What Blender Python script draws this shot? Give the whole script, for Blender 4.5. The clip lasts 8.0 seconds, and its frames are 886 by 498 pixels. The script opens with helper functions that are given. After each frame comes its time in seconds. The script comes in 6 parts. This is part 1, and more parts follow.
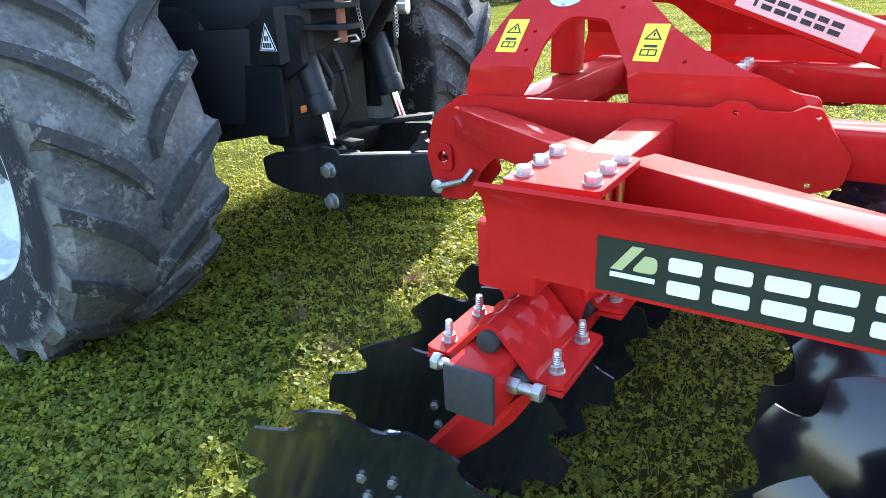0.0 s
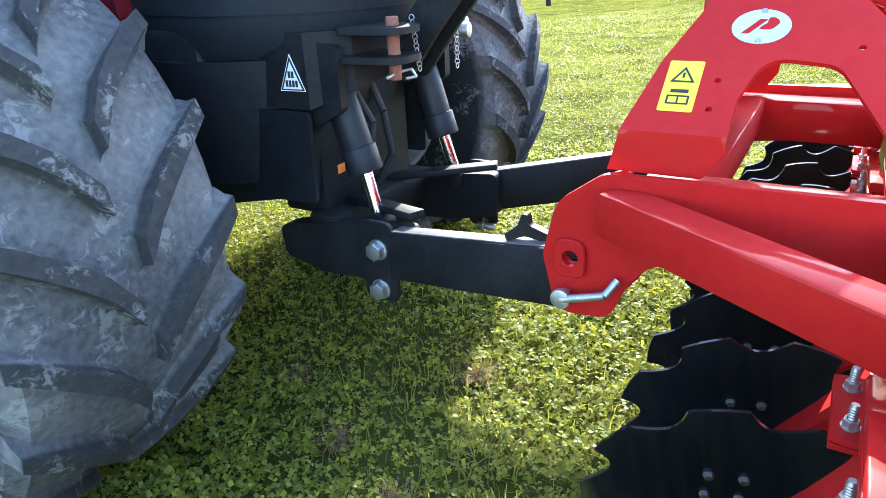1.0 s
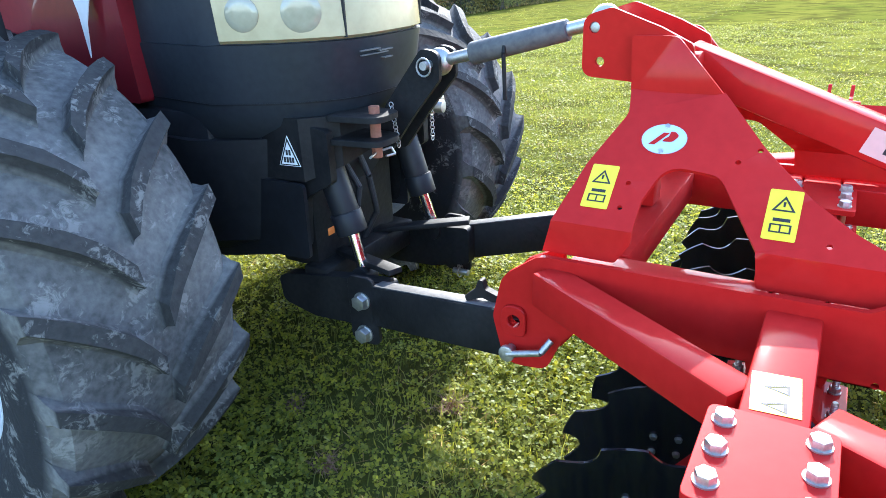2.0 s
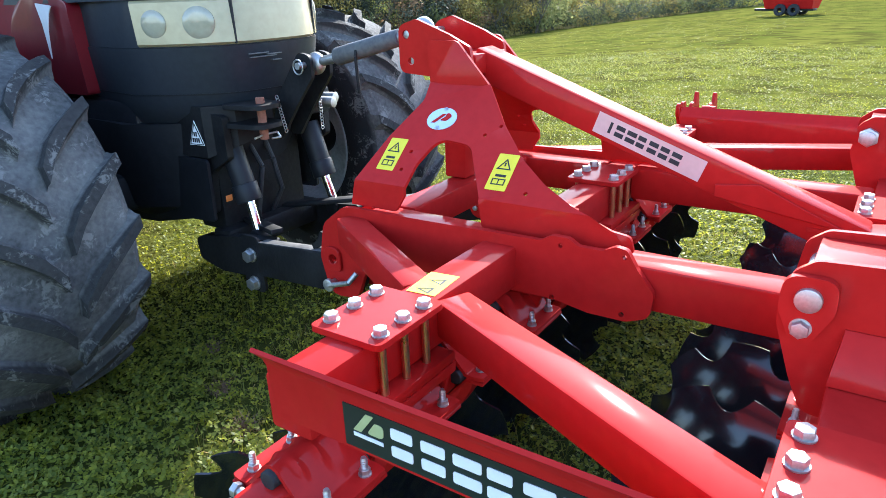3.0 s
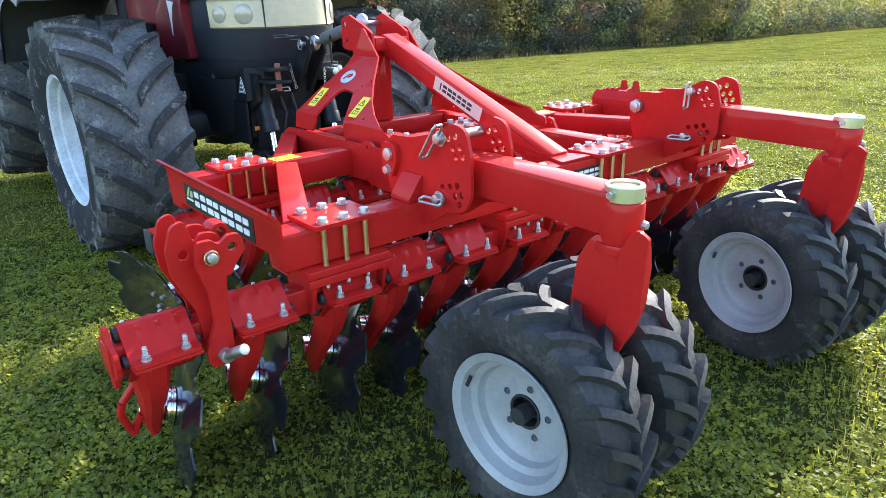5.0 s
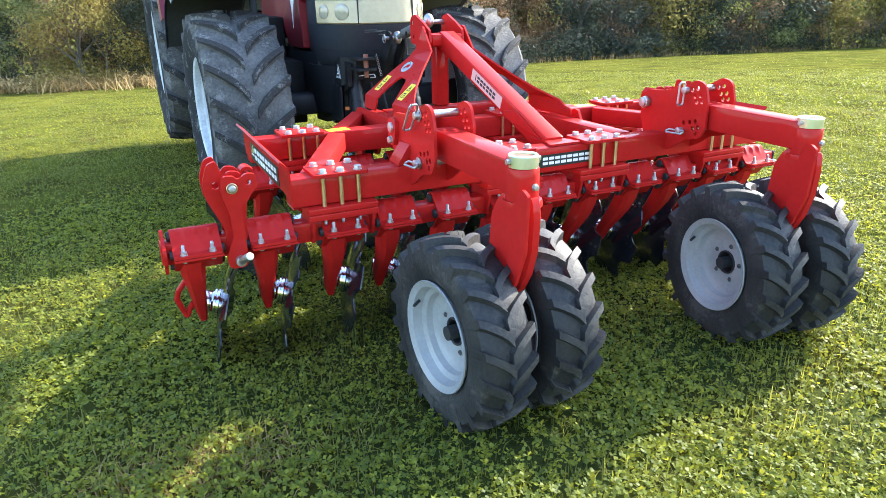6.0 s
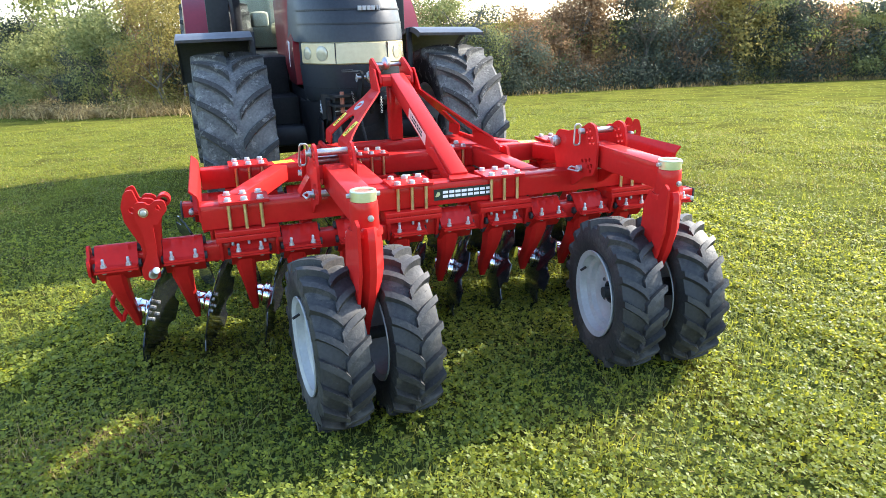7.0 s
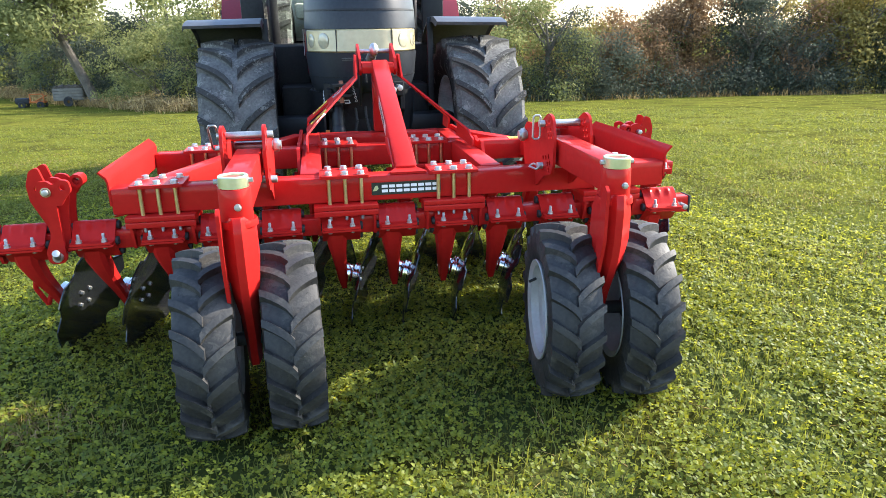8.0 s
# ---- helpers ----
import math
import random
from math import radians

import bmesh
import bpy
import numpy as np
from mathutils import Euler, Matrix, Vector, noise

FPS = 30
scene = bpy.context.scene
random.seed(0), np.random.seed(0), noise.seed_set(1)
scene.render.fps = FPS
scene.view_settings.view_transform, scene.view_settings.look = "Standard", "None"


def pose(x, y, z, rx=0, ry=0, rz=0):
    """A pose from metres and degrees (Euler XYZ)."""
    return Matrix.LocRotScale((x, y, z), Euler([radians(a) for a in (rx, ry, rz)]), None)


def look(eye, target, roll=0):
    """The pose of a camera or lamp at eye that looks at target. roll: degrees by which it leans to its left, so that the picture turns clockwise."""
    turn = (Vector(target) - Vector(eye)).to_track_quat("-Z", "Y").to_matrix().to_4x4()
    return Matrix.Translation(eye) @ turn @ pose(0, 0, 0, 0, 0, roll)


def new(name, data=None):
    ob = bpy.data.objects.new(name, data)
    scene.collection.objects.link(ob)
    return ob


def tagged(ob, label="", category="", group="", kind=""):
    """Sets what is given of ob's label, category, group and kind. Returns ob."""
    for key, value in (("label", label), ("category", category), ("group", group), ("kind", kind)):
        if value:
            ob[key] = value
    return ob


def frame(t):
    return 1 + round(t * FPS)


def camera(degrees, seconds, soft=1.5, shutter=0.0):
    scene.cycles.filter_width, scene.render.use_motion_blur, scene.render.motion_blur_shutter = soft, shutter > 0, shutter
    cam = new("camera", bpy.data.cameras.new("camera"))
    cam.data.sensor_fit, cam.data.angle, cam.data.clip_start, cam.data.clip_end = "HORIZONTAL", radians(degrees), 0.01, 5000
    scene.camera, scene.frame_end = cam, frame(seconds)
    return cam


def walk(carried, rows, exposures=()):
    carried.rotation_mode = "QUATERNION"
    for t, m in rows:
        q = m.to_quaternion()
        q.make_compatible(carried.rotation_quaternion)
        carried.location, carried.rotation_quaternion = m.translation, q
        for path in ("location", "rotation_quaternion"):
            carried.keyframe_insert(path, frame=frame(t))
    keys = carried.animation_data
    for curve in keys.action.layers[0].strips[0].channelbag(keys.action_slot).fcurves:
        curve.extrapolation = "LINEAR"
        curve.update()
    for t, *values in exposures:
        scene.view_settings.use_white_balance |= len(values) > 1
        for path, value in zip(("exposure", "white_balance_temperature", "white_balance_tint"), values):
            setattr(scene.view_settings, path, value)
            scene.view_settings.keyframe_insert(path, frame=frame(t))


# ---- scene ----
cam = camera(67.0, 8.0, soft=0.6)
PATH = [
    (0, (-2.038, 1.148, 1.182), (-0.512, 2.165, 0.386), -2.9),
    (0.5, (-1.784, 1.553, 1.142), (-0.236, 2.534, 0.339), -2.9),
    (1, (-1.639, 1.756, 1.224), (-0.076, 2.704, 0.415), -2.7),
    (1.2, (-1.612, 1.772, 1.271), (-0.047, 2.721, 0.466), -2.7),
    (2.3, (-1.862, 1.368, 1.494), (-0.292, 2.333, 0.717), -2.4),
    (2.5, (-1.887, 1.197, 1.484), (-0.325, 2.188, 0.725), -2.5),
    (3, (-1.882, 0.779, 1.437), (-0.352, 1.842, 0.71), -2.3),
    (3.5, (-1.921, 0.359, 1.437), (-0.436, 1.485, 0.712), -2.3),
    (4, (-1.95, -0.048, 1.416), (-0.513, 1.143, 0.698), -2.2),
    (4.5, (-1.957, -0.485, 1.401), (-0.652, 0.854, 0.689), -1.7),
    (5, (-1.981, -0.917, 1.425), (-0.8, 0.534, 0.718), -1.4),
    (5.2, (-1.961, -1.077, 1.431), (-0.835, 0.416, 0.722), -1.4),
    (6.3, (-1.631, -1.948, 1.503), (-0.916, -0.217, 0.799), -1.0),
    (6.5, (-1.519, -2.081, 1.537), (-0.834, -0.334, 0.847), -1.3),
    (7, (-1.135, -2.312, 1.557), (-0.528, -0.518, 0.916), -1.3),
    (7.5, (-0.735, -2.297, 1.505), (-0.204, -0.474, 0.877), -1.2),
    (8, (-0.361, -2.196, 1.432), (-0.024, -0.327, 0.805), -0.8),
]
walk(cam, [(t, look(eye, target, roll)) for t, eye, target, roll in PATH], [(0.0, 2.7, 5900, 10), (1.0, 2.95, 5600, 10), (1.2, 2.9, 5600, 10), (2.4, 2.5, 5600, 10), (3.4, 2.1, 5700, 10), (4.0, 2.05, 5800, 10), (6.0, 2.5, 6000, 10), (7.0, 2.36, 6100, 10), (8.0, 2.12, 6200, 10)])

# ---- light ----
SUN_AZ, SUN_EL = radians(13.0), radians(33.0)
SUN_DIR = Vector((math.cos(SUN_EL) * math.cos(SUN_AZ), math.cos(SUN_EL) * math.sin(SUN_AZ), math.sin(SUN_EL)))
world = bpy.data.worlds.new("sky")
scene.world = world
world.use_nodes = True
sky = world.node_tree.nodes.new("ShaderNodeTexSky")
sky.sky_type = "NISHITA"
sky.sun_disc = False
sky.sun_elevation = SUN_EL
sky.sun_rotation = math.pi / 2 - SUN_AZ
world.node_tree.links.new(sky.outputs[0], world.node_tree.nodes["Background"].inputs[0])
world.node_tree.nodes["Background"].inputs[1].default_value = 0.15
sun = new("sun", bpy.data.lights.new("sun", "SUN"))
sun.data.energy, sun.data.angle, sun.data.color = 2.95, radians(0.55), (1.0, 0.91, 0.76)
sun.matrix_world = look(SUN_DIR * 60, (0, 0, 0))


# ---- materials ----
def surface(name, c1, c2, rough=(0.4, 0.55), metal=0.0, scale=(6.0, 60.0), bump=0.0, coat=0.0, coat_rough=0.08, thin=0.0, island=0.0, contrast=(0.35, 0.65), spec=0.5, tread=None, lit=None):
    """A procedural material: two base colours mixed by noise at two sizes, with uneven gloss and fine relief."""
    m = bpy.data.materials.new(name)
    m.use_nodes = True
    nt = m.node_tree
    nodes, links = nt.nodes, nt.links
    bsdf = nodes["Principled BSDF"]
    tc = nodes.new("ShaderNodeTexCoord")
    n1, n2 = nodes.new("ShaderNodeTexNoise"), nodes.new("ShaderNodeTexNoise")
    for n, s, d in ((n1, scale[0], 5), (n2, scale[1], 3)):
        n.inputs["Scale"].default_value, n.inputs["Detail"].default_value = s, d
        links.new(tc.outputs["Object"], n.inputs["Vector"])
    add = nodes.new("ShaderNodeMath")
    add.operation = "MULTIPLY_ADD"
    add.inputs[1].default_value = 0.6
    half = nodes.new("ShaderNodeMath")
    half.operation = "MULTIPLY"
    half.inputs[1].default_value = 0.4
    links.new(n2.outputs["Fac"], half.inputs[0])
    links.new(n1.outputs["Fac"], add.inputs[0])
    links.new(half.outputs[0], add.inputs[2])
    fac = add.outputs[0]
    if island:
        geo = nodes.new("ShaderNodeNewGeometry")
        mixi = nodes.new("ShaderNodeMath")
        mixi.operation = "MULTIPLY_ADD"
        mixi.inputs[1].default_value = island
        sub = nodes.new("ShaderNodeMath")
        sub.operation = "MULTIPLY_ADD"
        sub.inputs[1].default_value, sub.inputs[2].default_value = 1 - island, 0.0
        links.new(fac, sub.inputs[0])
        links.new(geo.outputs["Random Per Island"], mixi.inputs[0])
        links.new(sub.outputs[0], mixi.inputs[2])
        fac = mixi.outputs[0]
    ramp = nodes.new("ShaderNodeMapRange")
    ramp.inputs["From Min"].default_value, ramp.inputs["From Max"].default_value = contrast
    links.new(fac, ramp.inputs["Value"])
    mix = nodes.new("ShaderNodeMix")
    mix.data_type = "RGBA"
    mix.inputs["A"].default_value, mix.inputs["B"].default_value = (*c1, 1), (*c2, 1)
    links.new(ramp.outputs[0], mix.inputs["Factor"])
    links.new(mix.outputs["Result"], bsdf.inputs["Base Color"])
    rr = nodes.new("ShaderNodeMapRange")
    rr.inputs["To Min"].default_value, rr.inputs["To Max"].default_value = rough
    links.new(n1.outputs["Fac"], rr.inputs["Value"])
    links.new(rr.outputs[0], bsdf.inputs["Roughness"])
    bsdf.inputs["Metallic"].default_value = metal
    bsdf.inputs["Specular IOR Level"].default_value = spec
    if tread:
        # lug tops rubbed clean and dark, told by their distance from the axle
        sep, sq = nodes.new("ShaderNodeSeparateXYZ"), nodes.new("ShaderNodeVectorMath")
        flat = nodes.new("ShaderNodeCombineXYZ")
        sq.operation = "LENGTH"
        links.new(tc.outputs["Object"], sep.inputs[0])
        links.new(sep.outputs["Y"], flat.inputs["Y"])
        links.new(sep.outputs["Z"], flat.inputs["Z"])
        links.new(flat.outputs[0], sq.inputs[0])
        far = nodes.new("ShaderNodeMapRange")
        far.inputs["From Min"].default_value, far.inputs["From Max"].default_value = tread[0], tread[1]
        links.new(sq.outputs["Value"], far.inputs["Value"])
        dark = nodes.new("ShaderNodeMix")
        dark.data_type = "RGBA"
        wear = nodes.new("ShaderNodeMix")
        wear.data_type = "RGBA"
        wear.inputs["A"].default_value, wear.inputs["B"].default_value = (*tread[2], 1), (*tread[3], 1)
        links.new(n2.outputs["Fac"], wear.inputs["Factor"])
        links.new(far.outputs[0], dark.inputs["Factor"])
        links.new(mix.outputs["Result"], dark.inputs["A"])
        links.new(wear.outputs["Result"], dark.inputs["B"])
        # sidewalls of plain dark rubber inside the tread
        wall, side = nodes.new("ShaderNodeMapRange"), nodes.new("ShaderNodeMix")
        side.data_type = "RGBA"
        wall.inputs["From Min"].default_value, wall.inputs["From Max"].default_value = tread[4], tread[5]
        links.new(sq.outputs["Value"], wall.inputs["Value"])
        links.new(wall.outputs[0], side.inputs["Factor"])
        side.inputs["A"].default_value = (*tread[6], 1)
        links.new(dark.outputs["Result"], side.inputs["B"])
        links.new(side.outputs["Result"], bsdf.inputs["Base Color"])
    bsdf.inputs["Coat Weight"].default_value, bsdf.inputs["Coat Roughness"].default_value = coat, coat_rough
    if bump:
        b = nodes.new("ShaderNodeBump")
        b.inputs["Strength"].default_value, b.inputs["Distance"].default_value = min(1.0, bump), 0.004 * max(1.0, bump)
        links.new(n2.outputs["Fac"], b.inputs["Height"])
        links.new(b.outputs[0], bsdf.inputs["Normal"])
    if thin:
        tr = nodes.new("ShaderNodeBsdfTranslucent")
        links.new(mix.outputs["Result"], tr.inputs["Color"])
        if lit:
            # the light that comes through a leaf is yellower than what it reflects
            pass_mix = nodes.new("ShaderNodeMix")
            pass_mix.data_type = "RGBA"
            pass_mix.inputs["A"].default_value, pass_mix.inputs["B"].default_value = (*lit[0], 1), (*lit[1], 1)
            links.new(ramp.outputs[0], pass_mix.inputs["Factor"])
            links.new(pass_mix.outputs["Result"], tr.inputs["Color"])
        ms = nodes.new("ShaderNodeMixShader")
        ms.inputs[0].default_value = thin
        links.new(bsdf.outputs[0], ms.inputs[1])
        links.new(tr.outputs[0], ms.inputs[2])
        links.new(ms.outputs[0], nodes["Material Output"].inputs["Surface"])
    return m


RED = surface("red_paint", (0.38, 0.010, 0.008), (0.46, 0.015, 0.012), (0.64, 0.80), coat=0.24, coat_rough=0.10, scale=(3, 40), bump=0.06, spec=0.08)
BLACK_DISC = surface("black_disc_paint", (0.008, 0.009, 0.012), (0.016, 0.017, 0.021), (0.10, 0.20), scale=(4, 50), coat=0.2, coat_rough=0.06, bump=0.03)
RUBBER = surface("black_rubber", (0.012, 0.012, 0.013), (0.03, 0.03, 0.03), (0.6, 0.75), scale=(10, 90), bump=0.2)
TYRE_NEW = surface("new_tyre_rubber", (0.016, 0.016, 0.017), (0.046, 0.044, 0.041), (0.50, 0.68), scale=(6, 80), bump=0.35, spec=0.35)
TYRE_OLD = surface("dusty_tyre_rubber", (0.055, 0.054, 0.052), (0.21, 0.203, 0.188), (0.75, 0.95), scale=(4, 55), bump=0.9, contrast=(0.34, 0.76), spec=0.15, tread=(0.663, 0.674, (0.020, 0.020, 0.020), (0.066, 0.064, 0.060), 0.585, 0.625, (0.024, 0.024, 0.025)))

def dried_mud(material, colour, size, amount):
    """Pale scratches and spatters of dried mud over a surface, in streaks with sharp rims."""
    nodes, links = material.node_tree.nodes, material.node_tree.links
    bsdf = [n for n in nodes if n.type == "BSDF_PRINCIPLED"][0]
    under = bsdf.inputs["Base Color"].links[0].from_socket
    tc, tex, ramp, mix = nodes.new("ShaderNodeTexCoord"), nodes.new("ShaderNodeTexNoise"), nodes.new("ShaderNodeMapRange"), nodes.new("ShaderNodeMix")
    fine, both = nodes.new("ShaderNodeTexNoise"), nodes.new("ShaderNodeMath")
    tex.inputs["Scale"].default_value, tex.inputs["Detail"].default_value, tex.inputs["Distortion"].default_value = size, 9.0, 1.6
    tex.inputs["Roughness"].default_value = 0.68
    fine.inputs["Scale"].default_value, fine.inputs["Detail"].default_value = size * 0.35, 3.0
    both.operation, mix.data_type = "MULTIPLY", "RGBA"
    ramp.inputs["From Min"].default_value, ramp.inputs["From Max"].default_value, ramp.inputs["To Max"].default_value = 0.29, 0.36, amount
    for n in (tex, fine):
        links.new(tc.outputs["Object"], n.inputs["Vector"])
    links.new(tex.outputs["Fac"], both.inputs[0])
    links.new(fine.outputs["Fac"], both.inputs[1])
    links.new(both.outputs[0], ramp.inputs["Value"])
    links.new(ramp.outputs[0], mix.inputs["Factor"])
    links.new(under, mix.inputs["A"])
    mix.inputs["B"].default_value = (*colour, 1)
    links.new(mix.outputs["Result"], bsdf.inputs["Base Color"])


dried_mud(TYRE_OLD, (0.34, 0.33, 0.30), 30.0, 0.40)
dried_mud(TYRE_NEW, (0.12, 0.11, 0.095), 22.0, 0.35)
ZINC = surface("zinc_plated_steel", (0.38, 0.38, 0.365), (0.58, 0.575, 0.55), (0.40, 0.58), 1.0, scale=(30, 200))
BRASSY = surface("yellow_zinc_steel", (0.62, 0.52, 0.27), (0.74, 0.66, 0.42), (0.22, 0.4), 1.0, scale=(30, 200))
CHROME = surface("polished_steel", (0.72, 0.73, 0.75), (0.82, 0.82, 0.83), (0.1, 0.2), 1.0, scale=(20, 150))
RIM = surface("silver_rim_paint", (0.27, 0.275, 0.27), (0.35, 0.355, 0.35), (0.36, 0.50), scale=(5, 60), coat=0.15, bump=0.05)
RIM_OLD = surface("dirty_rim_paint", (0.34, 0.36, 0.38), (0.60, 0.62, 0.64), (0.45, 0.65), scale=(8, 60), bump=0.1)
TRACTOR_BLACK = surface("black_tractor_plastic", (0.006, 0.0065, 0.008), (0.016, 0.017, 0.020), (0.42, 0.58), scale=(3, 35), bump=0.1, spec=0.32)
TRACTOR_GREY = surface("dark_grey_hood", (0.014, 0.017, 0.022), (0.026, 0.030, 0.036), (0.42, 0.55), scale=(3, 45), coat=0.08, bump=0.04, spec=0.3)
TRACTOR_RED = surface("dark_red_tractor_paint", (0.150, 0.006, 0.012), (0.200, 0.009, 0.016), (0.40, 0.52), coat=0.5, coat_rough=0.08, scale=(3, 40), bump=0.06, spec=0.3)
FENDER_GREY = surface("faded_fender_plastic", (0.030, 0.032, 0.036), (0.075, 0.076, 0.080), (0.38, 0.55), scale=(4, 40), bump=0.15)
DIRTY_STEEL = surface("dusty_black_steel", (0.0050, 0.0050, 0.0060), (0.0170, 0.0165, 0.0155), (0.5, 0.7), scale=(7, 60), bump=0.3, spec=0.25)
DUST_STEEL = surface("dusty_grey_steel", (0.05, 0.05, 0.052), (0.13, 0.125, 0.115), (0.5, 0.7), scale=(7, 60), bump=0.2)
RUST = surface("rusty_steel", (0.19, 0.065, 0.035), (0.30, 0.12, 0.07), (0.65, 0.85), 0.0, scale=(20, 120), bump=0.3)
LAMP_LENS = surface("aged_headlight_lens", (0.34, 0.28, 0.15), (0.44, 0.37, 0.21), (0.2, 0.3), scale=(3, 30), coat=0.4, coat_rough=0.04)
LAMP_BOWL = surface("headlight_bowl", (0.30, 0.28, 0.19), (0.38, 0.35, 0.25), (0.12, 0.2), scale=(12, 60), coat=0.6, coat_rough=0.03)
YELLOW = surface("yellow_sticker", (0.78, 0.62, 0.01), (0.84, 0.68, 0.03), (0.35, 0.45), scale=(5, 40))
WHITE = surface("white_vinyl", (0.78, 0.78, 0.77), (0.84, 0.84, 0.83), (0.35, 0.5), scale=(5, 40))
SIGN_BLACK = surface("dark_green_vinyl", (0.012, 0.020, 0.017), (0.018, 0.028, 0.024), (0.3, 0.4), scale=(5, 40))
OLIVE = surface("pale_green_vinyl", (0.42, 0.45, 0.20), (0.48, 0.50, 0.25), (0.35, 0.45))
PALE_PINK = surface("pale_sticker", (0.62, 0.40, 0.35), (0.70, 0.47, 0.42), (0.3, 0.45))
BLUE_PLATE = surface("brushed_badge", (0.66, 0.74, 0.82), (0.75, 0.82, 0.88), (0.2, 0.3), 0.7)
CAP_GREEN = surface("yellow_zinc_cap", (0.62, 0.66, 0.40), (0.72, 0.74, 0.52), (0.25, 0.4), 0.85, scale=(10, 90))
GLASS = bpy.data.materials.new("cab_glass")
GLASS.use_nodes = True
GLASS.node_tree.nodes["Principled BSDF"].inputs["Transmission Weight"].default_value = 1.0
GLASS.node_tree.nodes["Principled BSDF"].inputs["Roughness"].default_value = 0.02
GLASS.node_tree.nodes["Principled BSDF"].inputs["IOR"].default_value = 1.05
GLASS.node_tree.nodes["Principled BSDF"].inputs["Base Color"].default_value = (0.75, 0.82, 0.80, 1)
SEAT = surface("beige_cab_trim", (0.42, 0.40, 0.30), (0.55, 0.52, 0.42), (0.6, 0.8))
SOIL = surface("grass_ground", (0.066, 0.082, 0.014), (0.150, 0.142, 0.026), (0.85, 0.98), scale=(0.5, 30), bump=1.5, contrast=(0.3, 0.7), spec=0.0)
CLOVER = surface("clover_leaf", (0.066, 0.100, 0.026), (0.225, 0.255, 0.042), (0.42, 0.58), scale=(1.5, 30), thin=0.48, island=0.6, contrast=(0.15, 0.85), spec=0.20, lit=((0.32, 0.36, 0.020), (0.92, 0.82, 0.050)))
CLOVER_FAR = surface("clover_turf", (0.088, 0.108, 0.024), (0.185, 0.200, 0.042), (0.45, 0.6), scale=(1.5, 30), thin=0.45, island=0.5, contrast=(0.2, 0.8), spec=0.12, lit=((0.24, 0.27, 0.020), (0.44, 0.42, 0.045)))
BLADE = surface("grass_blade", (0.085, 0.108, 0.028), (0.260, 0.260, 0.070), (0.5, 0.7), scale=(0.6, 30), thin=0.45, island=0.6, contrast=(0.15, 0.85), spec=0.10, lit=((0.22, 0.25, 0.022), (0.48, 0.46, 0.060)))
DRY = surface("dry_thistle", (0.20, 0.12, 0.075), (0.34, 0.21, 0.14), (0.7, 0.9), thin=0.2, island=0.6)
STRAW = surface("straw_grass", (0.25, 0.165, 0.058), (0.60, 0.42, 0.17), (0.7, 0.9), scale=(0.5, 20), thin=0.35, island=0.7)
BARK = surface("bark", (0.075, 0.062, 0.048), (0.16, 0.135, 0.105), (0.8, 0.95), scale=(4, 30), bump=1.0)
# the blue in this leaf colour stands in for haze in the air
LEAF_DARK = surface("dark_hedge_leaf", (0.044, 0.060, 0.046), (0.112, 0.124, 0.086), (0.45, 0.6), scale=(0.7, 6), thin=0.50, island=0.35, contrast=(0.25, 0.75), spec=0.04)
LEAF_GREEN = surface("willow_leaf", (0.125, 0.150, 0.056), (0.340, 0.340, 0.130), (0.45, 0.6), scale=(0.7, 6), thin=0.50, island=0.35, contrast=(0.25, 0.75), spec=0.04)
LEAF_GOLD = surface("autumn_leaf", (0.165, 0.142, 0.046), (0.420, 0.330, 0.100), (0.5, 0.65), scale=(0.7, 6), thin=0.50, island=0.35, contrast=(0.25, 0.75), spec=0.04)
LEAF_RUST = surface("rust_leaf", (0.140, 0.104, 0.064), (0.420, 0.245, 0.120), (0.5, 0.65), scale=(0.7, 6), thin=0.50, island=0.35, contrast=(0.25, 0.75), spec=0.04)
ORANGE = surface("orange_machine_paint", (0.50, 0.13, 0.02), (0.62, 0.18, 0.03), (0.4, 0.6))
GREY_WOOD = surface("weathered_boards", (0.17, 0.15, 0.12), (0.30, 0.27, 0.22), (0.8, 0.95), scale=(3, 40), bump=0.5)


# ---- mesh helpers ----
def part(name, bm, material, parent=None, label="", smooth=True):
    """Links a bmesh as one mesh object under a thing or a part."""
    bmesh.ops.recalc_face_normals(bm, faces=bm.faces)
    me = bpy.data.meshes.new(name)
    bm.to_mesh(me)
    bm.free()
    me.materials.append(material)
    if smooth:
        me.set_sharp_from_angle(angle=radians(32))
        for p in me.polygons:
            p.use_smooth = True
    ob = new(name, me)
    ob.parent = parent
    if label:
        tagged(ob, label)
    return ob


def share(name, me, m, parent):
    ob = new(name, me)
    ob.parent = parent
    ob.matrix_basis = m
    return ob


def thing(name, label, category, place=(0, 0, 0), group="", kind=""):
    ob = new(name)
    ob.location = place
    return tagged(ob, label, category, group, kind)


def bevelled(bm, off, seg=2, angle=30):
    edges = [e for e in bm.edges if len(e.link_faces) == 2 and e.calc_face_angle(0) > radians(angle)]
    if edges and off:
        bmesh.ops.bevel(bm, geom=edges, offset=off, segments=seg, profile=0.5, affect="EDGES", clamp_overlap=True)


def box(x0, x1, y0, y1, z0, z1, bev=0.004, bm=None):
    own = bmesh.new()
    bmesh.ops.create_cube(own, size=1, matrix=Matrix.LocRotScale(((x0 + x1) / 2, (y0 + y1) / 2, (z0 + z1) / 2), None, (abs(x1 - x0), abs(y1 - y0), abs(z1 - z0))))
    bevelled(own, bev)
    return merge(bm, own)


